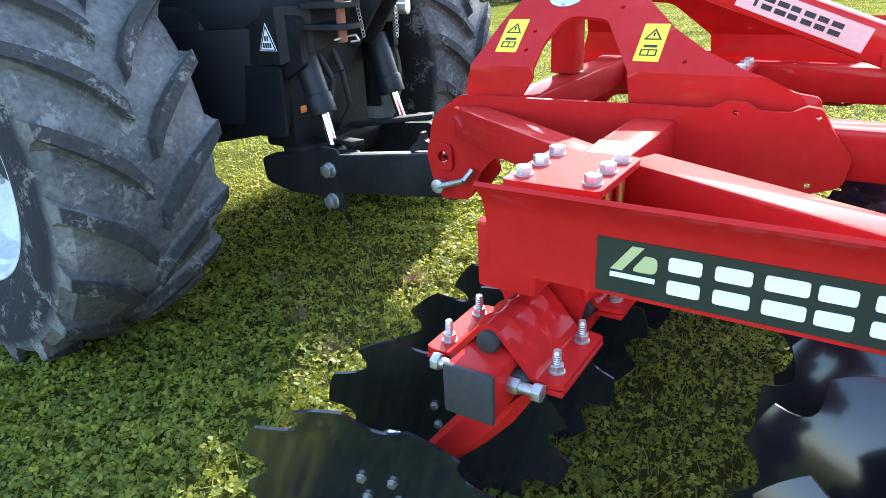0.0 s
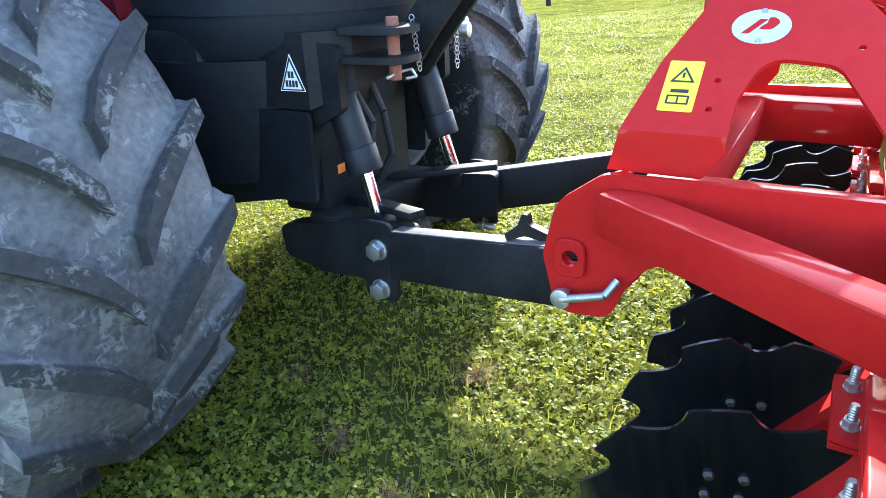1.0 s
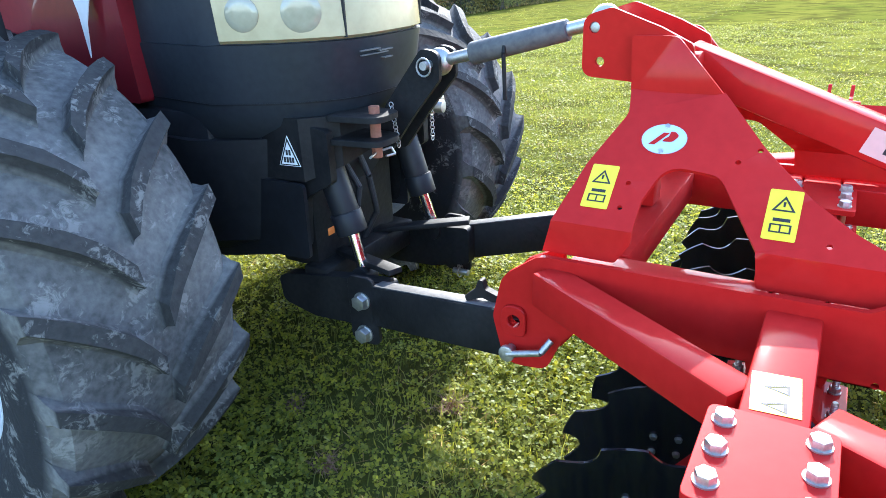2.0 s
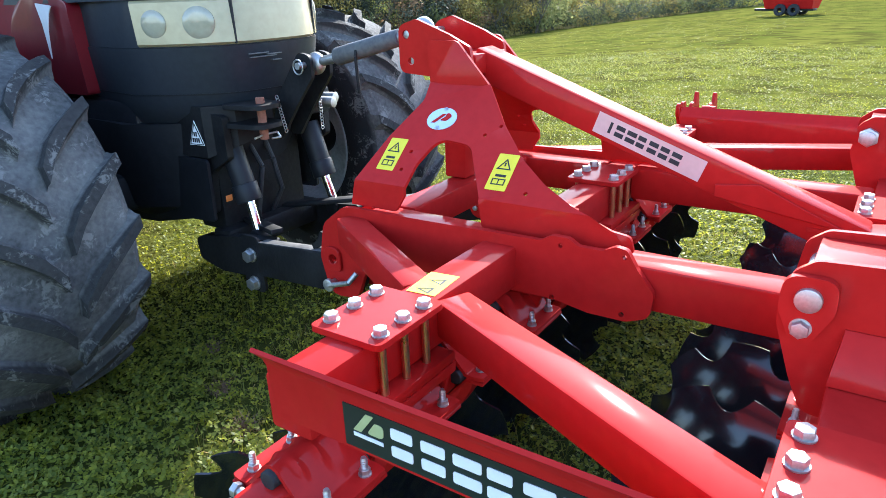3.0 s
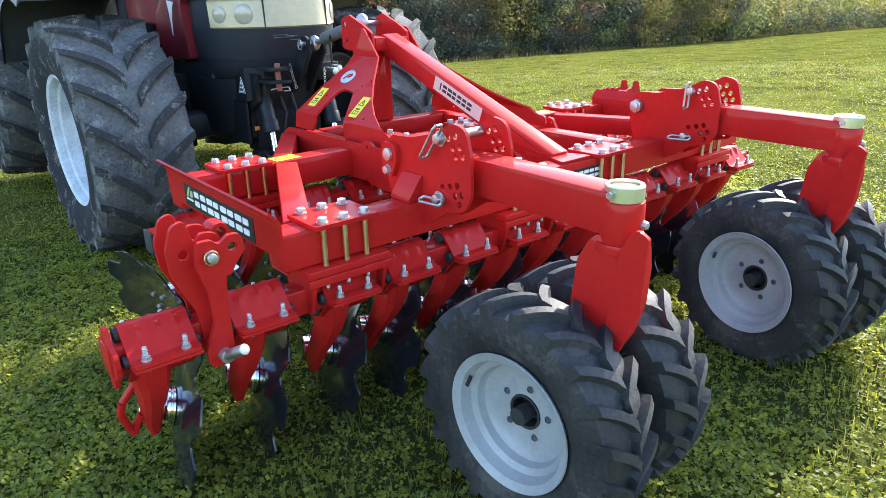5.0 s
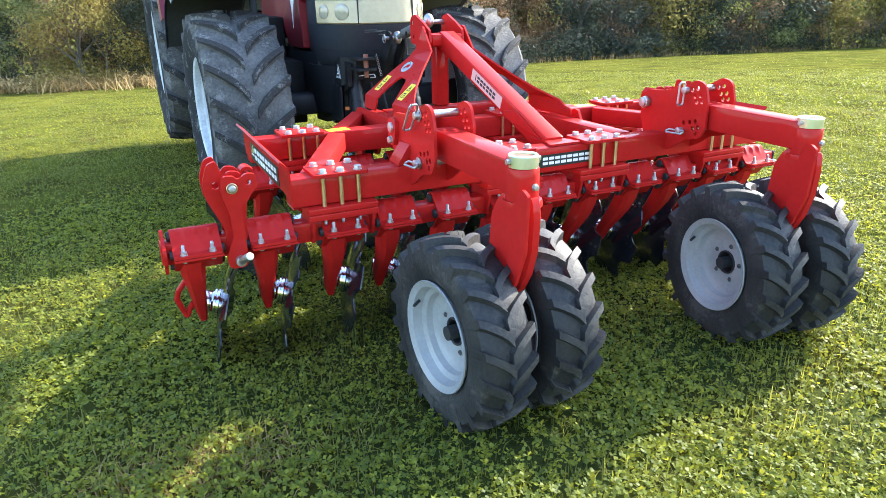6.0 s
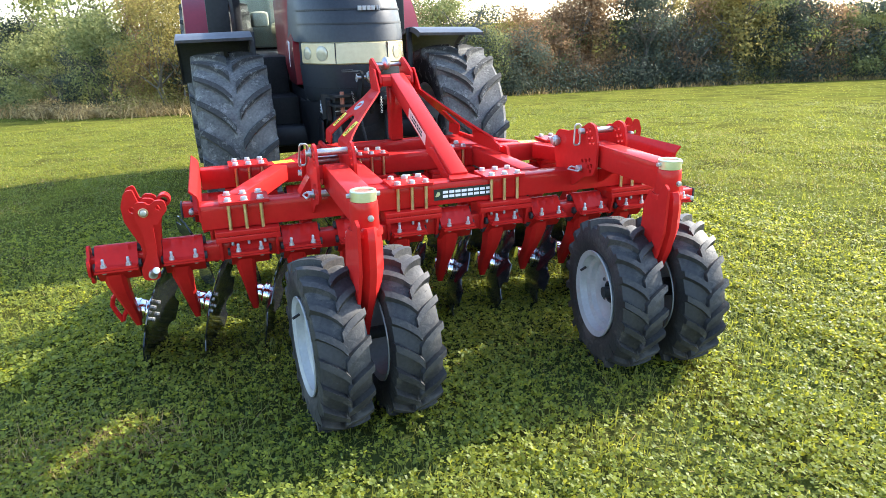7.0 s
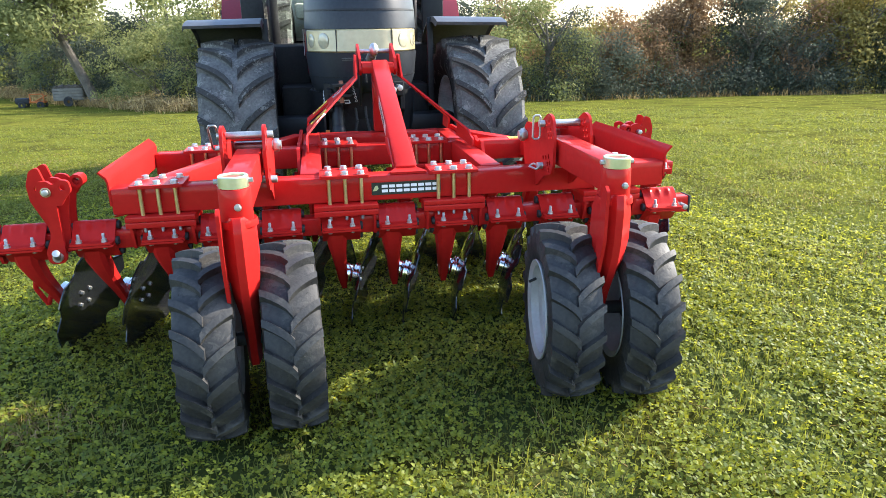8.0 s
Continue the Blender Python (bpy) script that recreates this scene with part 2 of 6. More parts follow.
def merge(bm, own):
    if bm is None:
        return own
    me = bpy.data.meshes.new("tmp")
    own.to_mesh(me)
    own.free()
    bm.from_mesh(me)
    bpy.data.meshes.remove(me)
    return bm


def beam(p0, p1, w, h, bev=0.006, bm=None, up=(0, 0, 1)):
    """A rectangular tube from p0 to p1: w across, h along up."""
    p0, p1 = Vector(p0), Vector(p1)
    d = p1 - p0
    z = d.normalized()
    x = Vector(up).cross(z).normalized()
    y = z.cross(x)
    own = bmesh.new()
    m = Matrix((x, y, z)).transposed().to_4x4()
    m.translation = (p0 + p1) / 2
    bmesh.ops.create_cube(own, size=1, matrix=m @ Matrix.Diagonal((w, h, d.length, 1)))
    bevelled(own, bev)
    return merge(bm, own)


def cyl(p0, p1, r, r2=None, seg=24, bev=0.0, bm=None):
    p0, p1 = Vector(p0), Vector(p1)
    d = p1 - p0
    own = bmesh.new()
    m = d.to_track_quat("Z", "Y").to_matrix().to_4x4()
    m.translation = (p0 + p1) / 2
    bmesh.ops.create_cone(own, cap_ends=True, segments=seg, radius1=r, radius2=r if r2 is None else r2, depth=d.length, matrix=m)
    if bev:
        bevelled(own, bev, 2, 50)
    return merge(bm, own)


def lathe(profile, m=None, seg=48, bm=None):
    """Turns (radius, height) pairs about z; m places it."""
    own = bmesh.new()
    rings = []
    for r, hgt in profile:
        rings.append([own.verts.new((r * math.cos(a), r * math.sin(a), hgt)) for a in (2 * math.pi * i / seg for i in range(seg))])
    for a, b in zip(rings, rings[1:]):
        for i in range(seg):
            own.faces.new((a[i], a[(i + 1) % seg], b[(i + 1) % seg], b[i]))
    if m is not None:
        own.transform(m)
    return merge(bm, own)


def rounded(pts, steps=5):
    """Corner points (u, v, radius) as a smooth outline."""
    out = []
    n = len(pts)
    for i in range(n):
        p = Vector(pts[i][:2])
        r = pts[i][2] if len(pts[i]) > 2 else 0
        a, b = Vector(pts[i - 1][:2]) - p, Vector(pts[(i + 1) % n][:2]) - p
        if r <= 0 or a.length < 1e-6 or b.length < 1e-6:
            out.append(tuple(p))
            continue
        ang = a.angle(b)
        cut = min(r / max(math.tan(ang / 2), 1e-3), 0.48 * a.length, 0.48 * b.length)
        q0, q1 = p + a.normalized() * cut, p + b.normalized() * cut
        for k in range(steps + 1):
            t = k / steps
            out.append(tuple((1 - t) ** 2 * q0 + 2 * t * (1 - t) * p + t * t * q1))
    return out


def circle(u, v, r, n=14, ru=None):
    return [(u + (ru or r) * math.cos(2 * math.pi * i / n), v + r * math.sin(2 * math.pi * i / n)) for i in range(n)]


def plate(outline, holes=(), thick=0.01, m=None, bev=0.002, bm=None):
    """A flat plate in the uv plane with holes cut through it, thickness along w; m maps u, v, w into place."""
    own = bmesh.new()
    edges = []
    for loop in (outline, *holes):
        vs = [own.verts.new((u, v, 0)) for u, v in loop]
        edges += [own.edges.new((vs[i], vs[(i + 1) % len(vs)])) for i in range(len(vs))]
    got = bmesh.ops.triangle_fill(own, use_beauty=True, use_dissolve=False, edges=edges)
    faces = [f for f in got["geom"] if isinstance(f, bmesh.types.BMFace)]
    ext = bmesh.ops.extrude_face_region(own, geom=faces)
    bmesh.ops.translate(own, verts=[v for v in ext["geom"] if isinstance(v, bmesh.types.BMVert)], vec=(0, 0, thick))
    bmesh.ops.recalc_face_normals(own, faces=own.faces)
    if bev:
        bevelled(own, bev, 1, 40)
    if m is not None:
        own.transform(m)
    return merge(bm, own)


def skin(rows, close=True):
    bm = bmesh.new()
    rings = [[bm.verts.new(p) for p in row] for row in rows]
    for a, b in zip(rings, rings[1:]):
        n = len(a)
        for i in range(n if close else n - 1):
            bm.faces.new((a[i], a[(i + 1) % n], b[(i + 1) % n], b[i]))
    bm.faces.new(rings[0])
    bm.faces.new(rings[-1])
    return bm


def yz(x):
    """u to y, v to z, thickness to +x, starting at x."""
    return Matrix(((0, 0, 1, x), (1, 0, 0, 0), (0, 1, 0, 0), (0, 0, 0, 1)))


def xz(y):
    """u to x, v to z, thickness to +y, starting at y."""
    return Matrix(((1, 0, 0, 0), (0, 0, 1, y), (0, 1, 0, 0), (0, 0, 0, 1)))


def xy(z):
    return Matrix.Translation((0, 0, z))


def mesh_of(bm, name, material):
    ob = part(name, bm, material)
    me = ob.data
    bpy.data.objects.remove(ob)
    return me


def raw(name, verts, faces, material, parent=None, smooth=False):
    """A mesh object straight from arrays of vertices and equal-sided faces."""
    me = bpy.data.meshes.new(name)
    verts, faces = np.asarray(verts, np.float32), np.asarray(faces, np.int32)
    k = faces.shape[1]
    me.vertices.add(len(verts))
    me.vertices.foreach_set("co", verts.ravel())
    me.loops.add(faces.size)
    me.loops.foreach_set("vertex_index", faces.ravel())
    me.polygons.add(len(faces))
    me.polygons.foreach_set("loop_start", np.arange(0, faces.size, k, dtype=np.int32))
    me.update(calc_edges=True)
    me.materials.append(material)
    if smooth:
        for p in me.polygons:
            p.use_smooth = True
    ob = new(name, me)
    ob.parent = parent
    return ob


def shaded_soil(material, colour, r0, r1):
    """Bare soil under the clover, leaf shade put into its dark colour; further out the short turf closes over it."""
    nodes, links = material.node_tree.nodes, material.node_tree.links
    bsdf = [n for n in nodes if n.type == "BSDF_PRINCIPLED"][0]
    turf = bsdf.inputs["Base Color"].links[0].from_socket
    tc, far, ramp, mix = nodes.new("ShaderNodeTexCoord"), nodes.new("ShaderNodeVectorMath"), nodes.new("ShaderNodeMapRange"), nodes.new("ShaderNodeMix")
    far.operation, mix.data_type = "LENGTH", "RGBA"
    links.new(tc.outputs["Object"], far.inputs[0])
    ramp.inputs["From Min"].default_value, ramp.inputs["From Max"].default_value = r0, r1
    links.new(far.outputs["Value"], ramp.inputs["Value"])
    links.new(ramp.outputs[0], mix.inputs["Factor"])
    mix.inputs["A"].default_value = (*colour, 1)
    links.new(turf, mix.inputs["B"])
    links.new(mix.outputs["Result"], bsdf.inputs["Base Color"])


shaded_soil(SOIL, (0.045, 0.058, 0.018), 1.6, 6.0)


def worn_turf(material, colour):
    """Brownish worn patches and the lumpy relief of short turf."""
    nodes, links = material.node_tree.nodes, material.node_tree.links
    bsdf = [n for n in nodes if n.type == "BSDF_PRINCIPLED"][0]
    turf = bsdf.inputs["Base Color"].links[0].from_socket
    fine = bsdf.inputs["Normal"].links[0].from_socket
    tc, spots, lumps = nodes.new("ShaderNodeTexCoord"), nodes.new("ShaderNodeTexNoise"), nodes.new("ShaderNodeTexNoise")
    for n, size, detail in ((spots, 1.7, 7), (lumps, 8.0, 4)):
        n.inputs["Scale"].default_value, n.inputs["Detail"].default_value = size, detail
        links.new(tc.outputs["Object"], n.inputs["Vector"])
    ramp, mix, bump = nodes.new("ShaderNodeMapRange"), nodes.new("ShaderNodeMix"), nodes.new("ShaderNodeBump")
    mix.data_type = "RGBA"
    ramp.inputs["From Min"].default_value, ramp.inputs["From Max"].default_value, ramp.inputs["To Max"].default_value = 0.47, 0.62, 0.8
    links.new(spots.outputs["Fac"], ramp.inputs["Value"])
    links.new(ramp.outputs[0], mix.inputs["Factor"])
    links.new(turf, mix.inputs["A"])
    mix.inputs["B"].default_value = (*colour, 1)
    links.new(mix.outputs["Result"], bsdf.inputs["Base Color"])
    bump.inputs["Strength"].default_value, bump.inputs["Distance"].default_value = 1.0, 0.05
    links.new(lumps.outputs["Fac"], bump.inputs["Height"])
    links.new(fine, bump.inputs["Normal"])
    links.new(bump.outputs[0], bsdf.inputs["Normal"])


worn_turf(SOIL, (0.054, 0.052, 0.014))


# ---- ground ----
def rise(x, y):
    """The height of the field: level round the machines, falling gently away towards the hedge."""
    x, y = np.asarray(x, float), np.asarray(y, float)
    soft = lambda d: np.log1p(np.exp(np.clip(d, -30, 30) / 1.2)) * 1.2
    fall = soft(np.minimum(y, 60) - 4.6)
    side = soft(np.minimum(x, 90) - 3.4)
    return -0.066 * np.minimum(fall, 44) - 0.015 * side


def spread(n, reach, power):
    t = np.linspace(-1, 1, n)
    return np.sign(t) * (np.abs(t) * 0.02 + 0.98 * np.abs(t) ** power) * reach


gx, gy = np.meshgrid(spread(181, 1800, 4.0), spread(181, 1800, 4.0) + 1.0)
bumps = np.array([noise.noise((a * 0.9, b * 0.9, 3.0)) for a, b in zip(gx.ravel(), gy.ravel())]).reshape(gx.shape)
gz = rise(gx, gy) + 0.012 * bumps * (np.hypot(gx, gy) > 0.5)
idx = np.arange(181 * 181).reshape(181, 181)
quads = np.stack([idx[:-1, :-1], idx[:-1, 1:], idx[1:, 1:], idx[1:, :-1]], -1).reshape(-1, 4)
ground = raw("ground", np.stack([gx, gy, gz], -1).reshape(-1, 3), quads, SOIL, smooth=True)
tagged(ground, "green grass and clover field falling gently away to a hedge", "ground", kind="structure")

# ---- disc harrow ----
harrow = thing("disc_harrow", "bright red mounted disc harrow with black scalloped discs", "disc harrow")

GANG_Z, FRONT_Y, REAR_Y = 0.600, 1.574, 0.753
BEAM_LO, BEAM_HI = 0.708, 0.820
REAR_ARMS = [-1.590, -1.320, -1.041, -0.808, -0.552, -0.298, -0.045, 0.207, 0.458, 0.709, 0.960, 1.230]
FRONT_ARMS = [-1.202 + 0.2565 * i for i in range(12)]


def stack(rings, seg=24):
    """One closed shape of rings (height, radius, six-sided or round)."""
    bm = bmesh.new()
    rows = []
    for z, r, hexed in rings:
        row = []
        for i in range(seg):
            a = 2 * math.pi * i / seg
            k = r * math.cos(math.pi / 6) / math.cos((a % (math.pi / 3)) - math.pi / 6) if hexed else r
            row.append(bm.verts.new((k * math.cos(a), k * math.sin(a), z)))
        rows.append(row)
    for a, b in zip(rows, rows[1:]):
        for i in range(seg):
            bm.faces.new((a[i], a[(i + 1) % seg], b[(i + 1) % seg], b[i]))
    bm.faces.new(rows[0])
    bm.faces.new(rows[-1])
    return bm


def hex_bolt():
    return stack([(0, 0.0172, False), (0.0028, 0.0172, False), (0.0030, 0.0150, True), (0.0145, 0.0150, True), (0.0158, 0.0142, True), (0.0160, 0.0120, False)])


def clamp_nut():
    rings = [(0, 0.0130, False), (0.0022, 0.0130, False), (0.0024, 0.0112, True), (0.0125, 0.0112, True), (0.0135, 0.0100, True), (0.0137, 0.0064, False)]
    for i in range(5):
        rings += [(0.0155 + 0.0040 * i, 0.0069, False), (0.0172 + 0.0040 * i, 0.0060, False)]
    return stack(rings + [(0.0370, 0.0052, False)], 18)


BOLT_ME = mesh_of(hex_bolt(), "bolt", ZINC)
NUT_ME = mesh_of(clamp_nut(), "clamp_nut", ZINC)

# frame beams
part("rear_beam", box(-1.232, 1.232, 0.702, 0.802, BEAM_LO, BEAM_HI, 0.008), RED, harrow)
part("front_beam", box(-1.228, 1.228, 1.527, 1.627, BEAM_LO, BEAM_HI, 0.008), RED, harrow)
for s in (-1, 1):
    part("long_beam", box(s * 0.365, s * 0.463, 0.805, 1.524, BEAM_LO + 0.006, BEAM_HI + 0.004, 0.008), RED, harrow)
    part("long_beam", box(s * 0.365, s * 0.463, 1.630, 2.05, BEAM_LO + 0.006, BEAM_HI + 0.004, 0.008), RED, harrow)
part("cross_beam", box(-0.362, 0.362, 1.93, 2.03, 0.735, 0.828, 0.008), RED, harrow)

# side boards with a lip turned outwards along the top
for s in (-1, 1):
    own = bmesh.new()
    prof = [(1.237, 0.748), (1.237, 0.845), (1.243, 0.861), (1.268, 0.888), (1.262, 0.893), (1.234, 0.866), (1.229, 0.848), (1.229, 0.748)]
    ends = [[own.verts.new((s * a, yy - (0.012 if yy > 1 and b < 0.8 else 0), b)) for a, b in prof] for yy in (0.700, 1.606)]
    n = len(prof)
    for i in range(n):
        own.faces.new((ends[0][i], ends[0][(i + 1) % n], ends[1][(i + 1) % n], ends[1][i]))
    own.faces.new(ends[0])
    own.faces.new(ends[1])
    board = part("side_board", own, RED, harrow)
    # gusset that closes the board's corner on the beam's end
    part("board_end", plate(rounded([(s * 1.228, 0.70), (s * 1.228, 0.80), (s * 1.10, 0.80)]), (), 0.006, xy(BEAM_LO - 0.0085)), RED, board)
    # name board
    sign = part("name_plate", box(s * 1.2372, s * 1.2388, 0.868, 1.432, 0.7545, 0.8335, 0.0), SIGN_BLACK, board, "dark green name plate with white lettering bars")
    for i in range(8):
        y0 = 1.336 - i * 0.0565
        y1 = y0 - (0.041, 0.043, 0.048, 0.040, 0.048, 0.043, 0.047, 0.040)[i]
        for z0, z1 in ((0.769, 0.789), (0.801, 0.821)):
            part("letter_bar", plate(rounded([(y0, z0, 0.004), (y1, z0, 0.004), (y1, z1, 0.004), (y0, z1, 0.004)], 2), (), s * 0.0012, yz(s * 1.2390), 0), WHITE, sign)
    part("emblem", plate([(1.412, 0.790), (1.384, 0.827), (1.368, 0.827), (1.396, 0.790)], (), s * 0.0012, yz(s * 1.2390), 0), OLIVE, sign)
    part("emblem", plate(rounded([(1.384, 0.792, 0.004), (1.350, 0.792, 0.010), (1.350, 0.816, 0.012), (1.367, 0.816, 0.004)], 3), (), s * 0.0012, yz(s * 1.2390), 0), OLIVE, sign)
    part("emblem_bar", box(s * 1.2390, s * 1.2402, 1.352, 1.412, 0.779, 0.786, 0), WHITE, sign)

# diagonal braces
for s in (-1, 1):
    part("rear_brace", beam((s * 0.80, 1.512, 0.775), (s * 1.125, 0.812, 0.770), 0.085, 0.088, 0.007), RED, harrow)
    part("hitch_brace", beam((s * 0.487, 2.085, 0.775), (s * 0.765, 1.627, 0.768), 0.078, 0.085, 0.007), RED, harrow)

# main side plates with the lower hitch nose
MAIN = rounded([(2.222, 0.661, 0.06), (2.196, 0.775, 0.07), (2.105, 0.842, 0.06), (1.46, 0.850, 0.03), (1.429, 0.868, 0.018), (1.385, 0.868, 0.018), (1.36, 0.852, 0.02), (1.300, 0.852, 0.02), (1.268, 0.868, 0.016), (1.240, 0.864, 0.016), (1.215, 0.822, 0.02), (1.172, 0.768, 0.03), (1.180, 0.705, 0.03), (1.235, 0.684, 0.03), (1.33, 0.684, 0.03), (1.42, 0.700, 0.03), (1.86, 0.690, 0.10), (2.005, 0.675, 0.05), (2.045, 0.630, 0.05), (2.080, 0.545, 0.04), (2.190, 0.535, 0.05)])
for s in (-1, 1):
    holes = [circle(2.161, 0.665, 0.017), circle(2.170, 0.583, 0.012), circle(1.245, 0.700, 0.007, 10), circle(1.425, 0.704, 0.007, 10), circle(1.405, 0.846, 0.006, 10), circle(1.245, 0.846, 0.006, 10)]
    mp = part("main_plate", plate(MAIN, holes, 0.016, yz(s * 0.484 - (0.016 if s < 0 else 0) + (0.016 if s < 0 else -0.016)), 0.003), RED, harrow)
    part("hitch_boss", plate(rounded([(2.130, 0.625, 0.02), (2.195, 0.625, 0.025), (2.195, 0.705, 0.03), (2.130, 0.705, 0.03)]), [circle(2.161, 0.665, 0.0165)], 0.012, yz(s * 0.4845 - (0.012 if s < 0 else 0)), 0.002), RED, mp)
    part("inner_plate", plate(rounded([(2.217, 0.665, 0.05), (2.185, 0.775, 0.05), (2.08, 0.83, 0.02), (2.08, 0.70, 0.02), (2.04, 0.61, 0.03), (2.085, 0.548, 0.03), (2.185, 0.540, 0.05)]), [circle(2.161, 0.665, 0.016), circle(2.170, 0.583, 0.012)], 0.016, yz(s * 0.372 - 0.008), 0.003), RED, mp)
    pin = cyl((s * 0.36, 2.170, 0.583), (s * 0.512, 2.170, 0.583), 0.0115, seg=16, bev=0.002)
    cyl((s * 0.506, 2.170, 0.583), (s * 0.520, 2.170, 0.583), 0.021, seg=20, bev=0.003, bm=pin)
    cyl((s * 0.514, 2.168, 0.582), (s * 0.520, 2.080, 0.612), 0.0085, seg=12, bm=pin)
    cyl((s * 0.520, 2.080, 0.612), (s * 0.500, 2.062, 0.640), 0.0085, seg=12, bm=pin)
    part("hitch_pin", pin, ZINC, mp, "zinc plated hitch pin with a bent handle")

# sloping mast plates, bent at the foot and again below the top
BENDS = [(0.0, 0.425, 0.836), (0.070, 0.425, 0.906), (0.462, 0.127, 1.160), (0.66, 0.122, 1.358)]
MAST = rounded([(2.115, 0.0), (2.100, 0.060, 0.03), (2.058, 0.235, 0.1), (2.000, 0.385, 0.05), (2.014, 0.462, 0.02), (2.022, 0.590, 0.012), (1.915, 0.590, 0.03), (1.800, 0.462, 0.06), (1.690, 0.318, 0.14), (1.585, 0.205, 0.14), (1.500, 0.140, 0.12), (1.400, 0.085, 0.10), (1.295, 0.048, 0.06), (1.250, 0.042, 0.02), (1.240, 0.0, 0.01), (1.656, 0.0, 0.01), (1.664, 0.068, 0.04), (1.700, 0.128, 0.05), (1.765, 0.236, 0.05), (1.880, 0.250, 0.055), (1.912, 0.150, 0.06), (1.912, 0.050, 0.02), (1.945, 0.0, 0.01)])


def bent(y, s, w, side):
    """A point of the bent mast plate: y along, s up its face, w its thickness outwards."""
    for (s0, x0, z0), (s1, x1, z1) in zip(BENDS, BENDS[1:]):
        if s <= s1 or s1 == BENDS[-1][0]:
            t = (s - s0) / (s1 - s0)
            d = Vector((x1 - x0, z1 - z0)).normalized()
            return (side * (x0 + t * (x1 - x0) + w * d[1]), y, z0 + t * (z1 - z0) - w * d[0])


for s in (-1, 1):
    holes = [circle(a, b, 0.006, 10) for a, b in ((1.951, 0.192), (1.953, 0.127), (1.737, 0.276), (1.699, 0.311), (1.541, 0.105))]
    own = plate(MAST, holes, 0.010, None, 0.002)
    for cut in (0.070, 0.462, 0.16, 0.26, 0.36):
        bmesh.ops.bisect_plane(own, geom=list(own.verts) + list(own.edges) + list(own.faces), plane_co=(0, cut, 0), plane_no=(0, 1, 0))
    for v in own.verts:
        v.co = bent(v.co.x, v.co.y, v.co.z, s)
    mast = part("mast_plate", own, RED, harrow, "folded red mast plate with an arched cut-out")

    def on_mast(name, pts, w0, w1, material, parent, label=""):
        bm = plate(pts, (), w1 - w0, None, 0)
        for v in bm.verts:
            v.co = bent(v.co.x, v.co.y, v.co.z + w0, s)
        return part(name, bm, material, parent, label)

    badge = on_mast("badge", circle(1.902, 0.318, 0.041, 32, 0.050), 0.0105, 0.0125, BLUE_PLATE, mast, "oval brushed metal badge")
    on_mast("badge_mark", [(1.933, 0.301), (1.920, 0.301), (1.893, 0.335), (1.906, 0.335)], 0.0128, 0.0136, RED, badge)
    on_mast("badge_mark", rounded([(1.906, 0.311, 0.003), (1.883, 0.311, 0.012), (1.870, 0.329, 0.012), (1.881, 0.339, 0.006), (1.891, 0.339, 0.003), (1.893, 0.325, 0.004), (1.900, 0.319, 0.004)]), 0.0128, 0.0136, RED, badge)
    for by, bs in ((1.902, 0.354), (1.902, 0.284)):
        on_mast("badge_rivet", circle(by, bs, 0.0055, 8), 0.0125, 0.0155, ZINC, badge)
    for yy, ss, hh in ((2.011, 0.175, 0.116), (1.632, 0.161, 0.118)):
        sh = lambda u, v: (yy + u, ss + v)
        st = on_mast("warning_sticker", rounded([(*sh(0.031, -hh / 2), 0.004), (*sh(-0.031, -hh / 2), 0.004), (*sh(-0.031, hh / 2), 0.004), (*sh(0.031, hh / 2), 0.004)], 3), 0.0105, 0.0112, YELLOW, mast, "yellow warning sticker with a black triangle")
        tri = [sh(0.022, 0.008), sh(-0.022, 0.008), sh(0.0, 0.044)]
        bm = plate(tri, [[sh(0.0155, 0.0115), sh(-0.0155, 0.0115), sh(0.0, 0.037)]], 0.0006, None, 0)
        for v in bm.verts:
            v.co = bent(v.co.x, v.co.y, v.co.z + 0.0114, s)
        part("triangle_mark", bm, RUBBER, st)
        on_mast("exclamation_mark", [sh(0.0018, 0.0185), sh(-0.0018, 0.0185), sh(-0.0025, 0.030), sh(0.0025, 0.030)], 0.0114, 0.012, RUBBER, st)
        on_mast("pictogram_bar", [sh(0.016, -0.016), sh(-0.016, -0.016), sh(-0.016, -0.0085), sh(0.016, -0.0085)], 0.0114, 0.012, RUBBER, st)
        bm = plate([sh(0.020, -0.042), sh(-0.020, -0.042), sh(-0.020, -0.022), sh(0.020, -0.022)], [[sh(0.0165, -0.039), sh(0.0015, -0.039), sh(0.0015, -0.025), sh(0.0165, -0.025)], [sh(-0.0015, -0.039), sh(-0.0165, -0.039), sh(-0.0165, -0.025), sh(-0.0015, -0.025)]], 0.0006, None, 0)
        for v in bm.verts:
            v.co = bent(v.co.x, v.co.y, v.co.z + 0.0114, s)
        part("booklet_mark", bm, RUBBER, st)

# mast head, post and sloping centre beam
CX = 0.012
part("mast_post", box(CX - 0.04, CX + 0.04, 1.962, 2.045, 0.83, 1.182, 0.007), RED, harrow)
slope = Vector((0, -1.098, -0.412)).normalized()
top_edge = Vector((CX, 1.905, 1.262))
perp = Vector((0, slope.z, -slope.y))
perp = perp if perp.z < 0 else -perp
c0 = top_edge + perp * 0.047
c1 = c0 + slope * 1.195
centre = part("centre_beam", beam(c0, c1, 0.094, 0.094, 0.009), RED, harrow)
foot = plate(rounded([(CX - 0.085, 0.705, 0.01), (CX + 0.085, 0.705, 0.01), (CX + 0.052, 0.80, 0.02), (CX + 0.05, 0.93, 0.01), (CX - 0.05, 0.93, 0.01), (CX - 0.052, 0.80, 0.02)]), (), 0.010, xy(BEAM_HI + 0.001), 0.003)
part("beam_foot", foot, RED, centre)
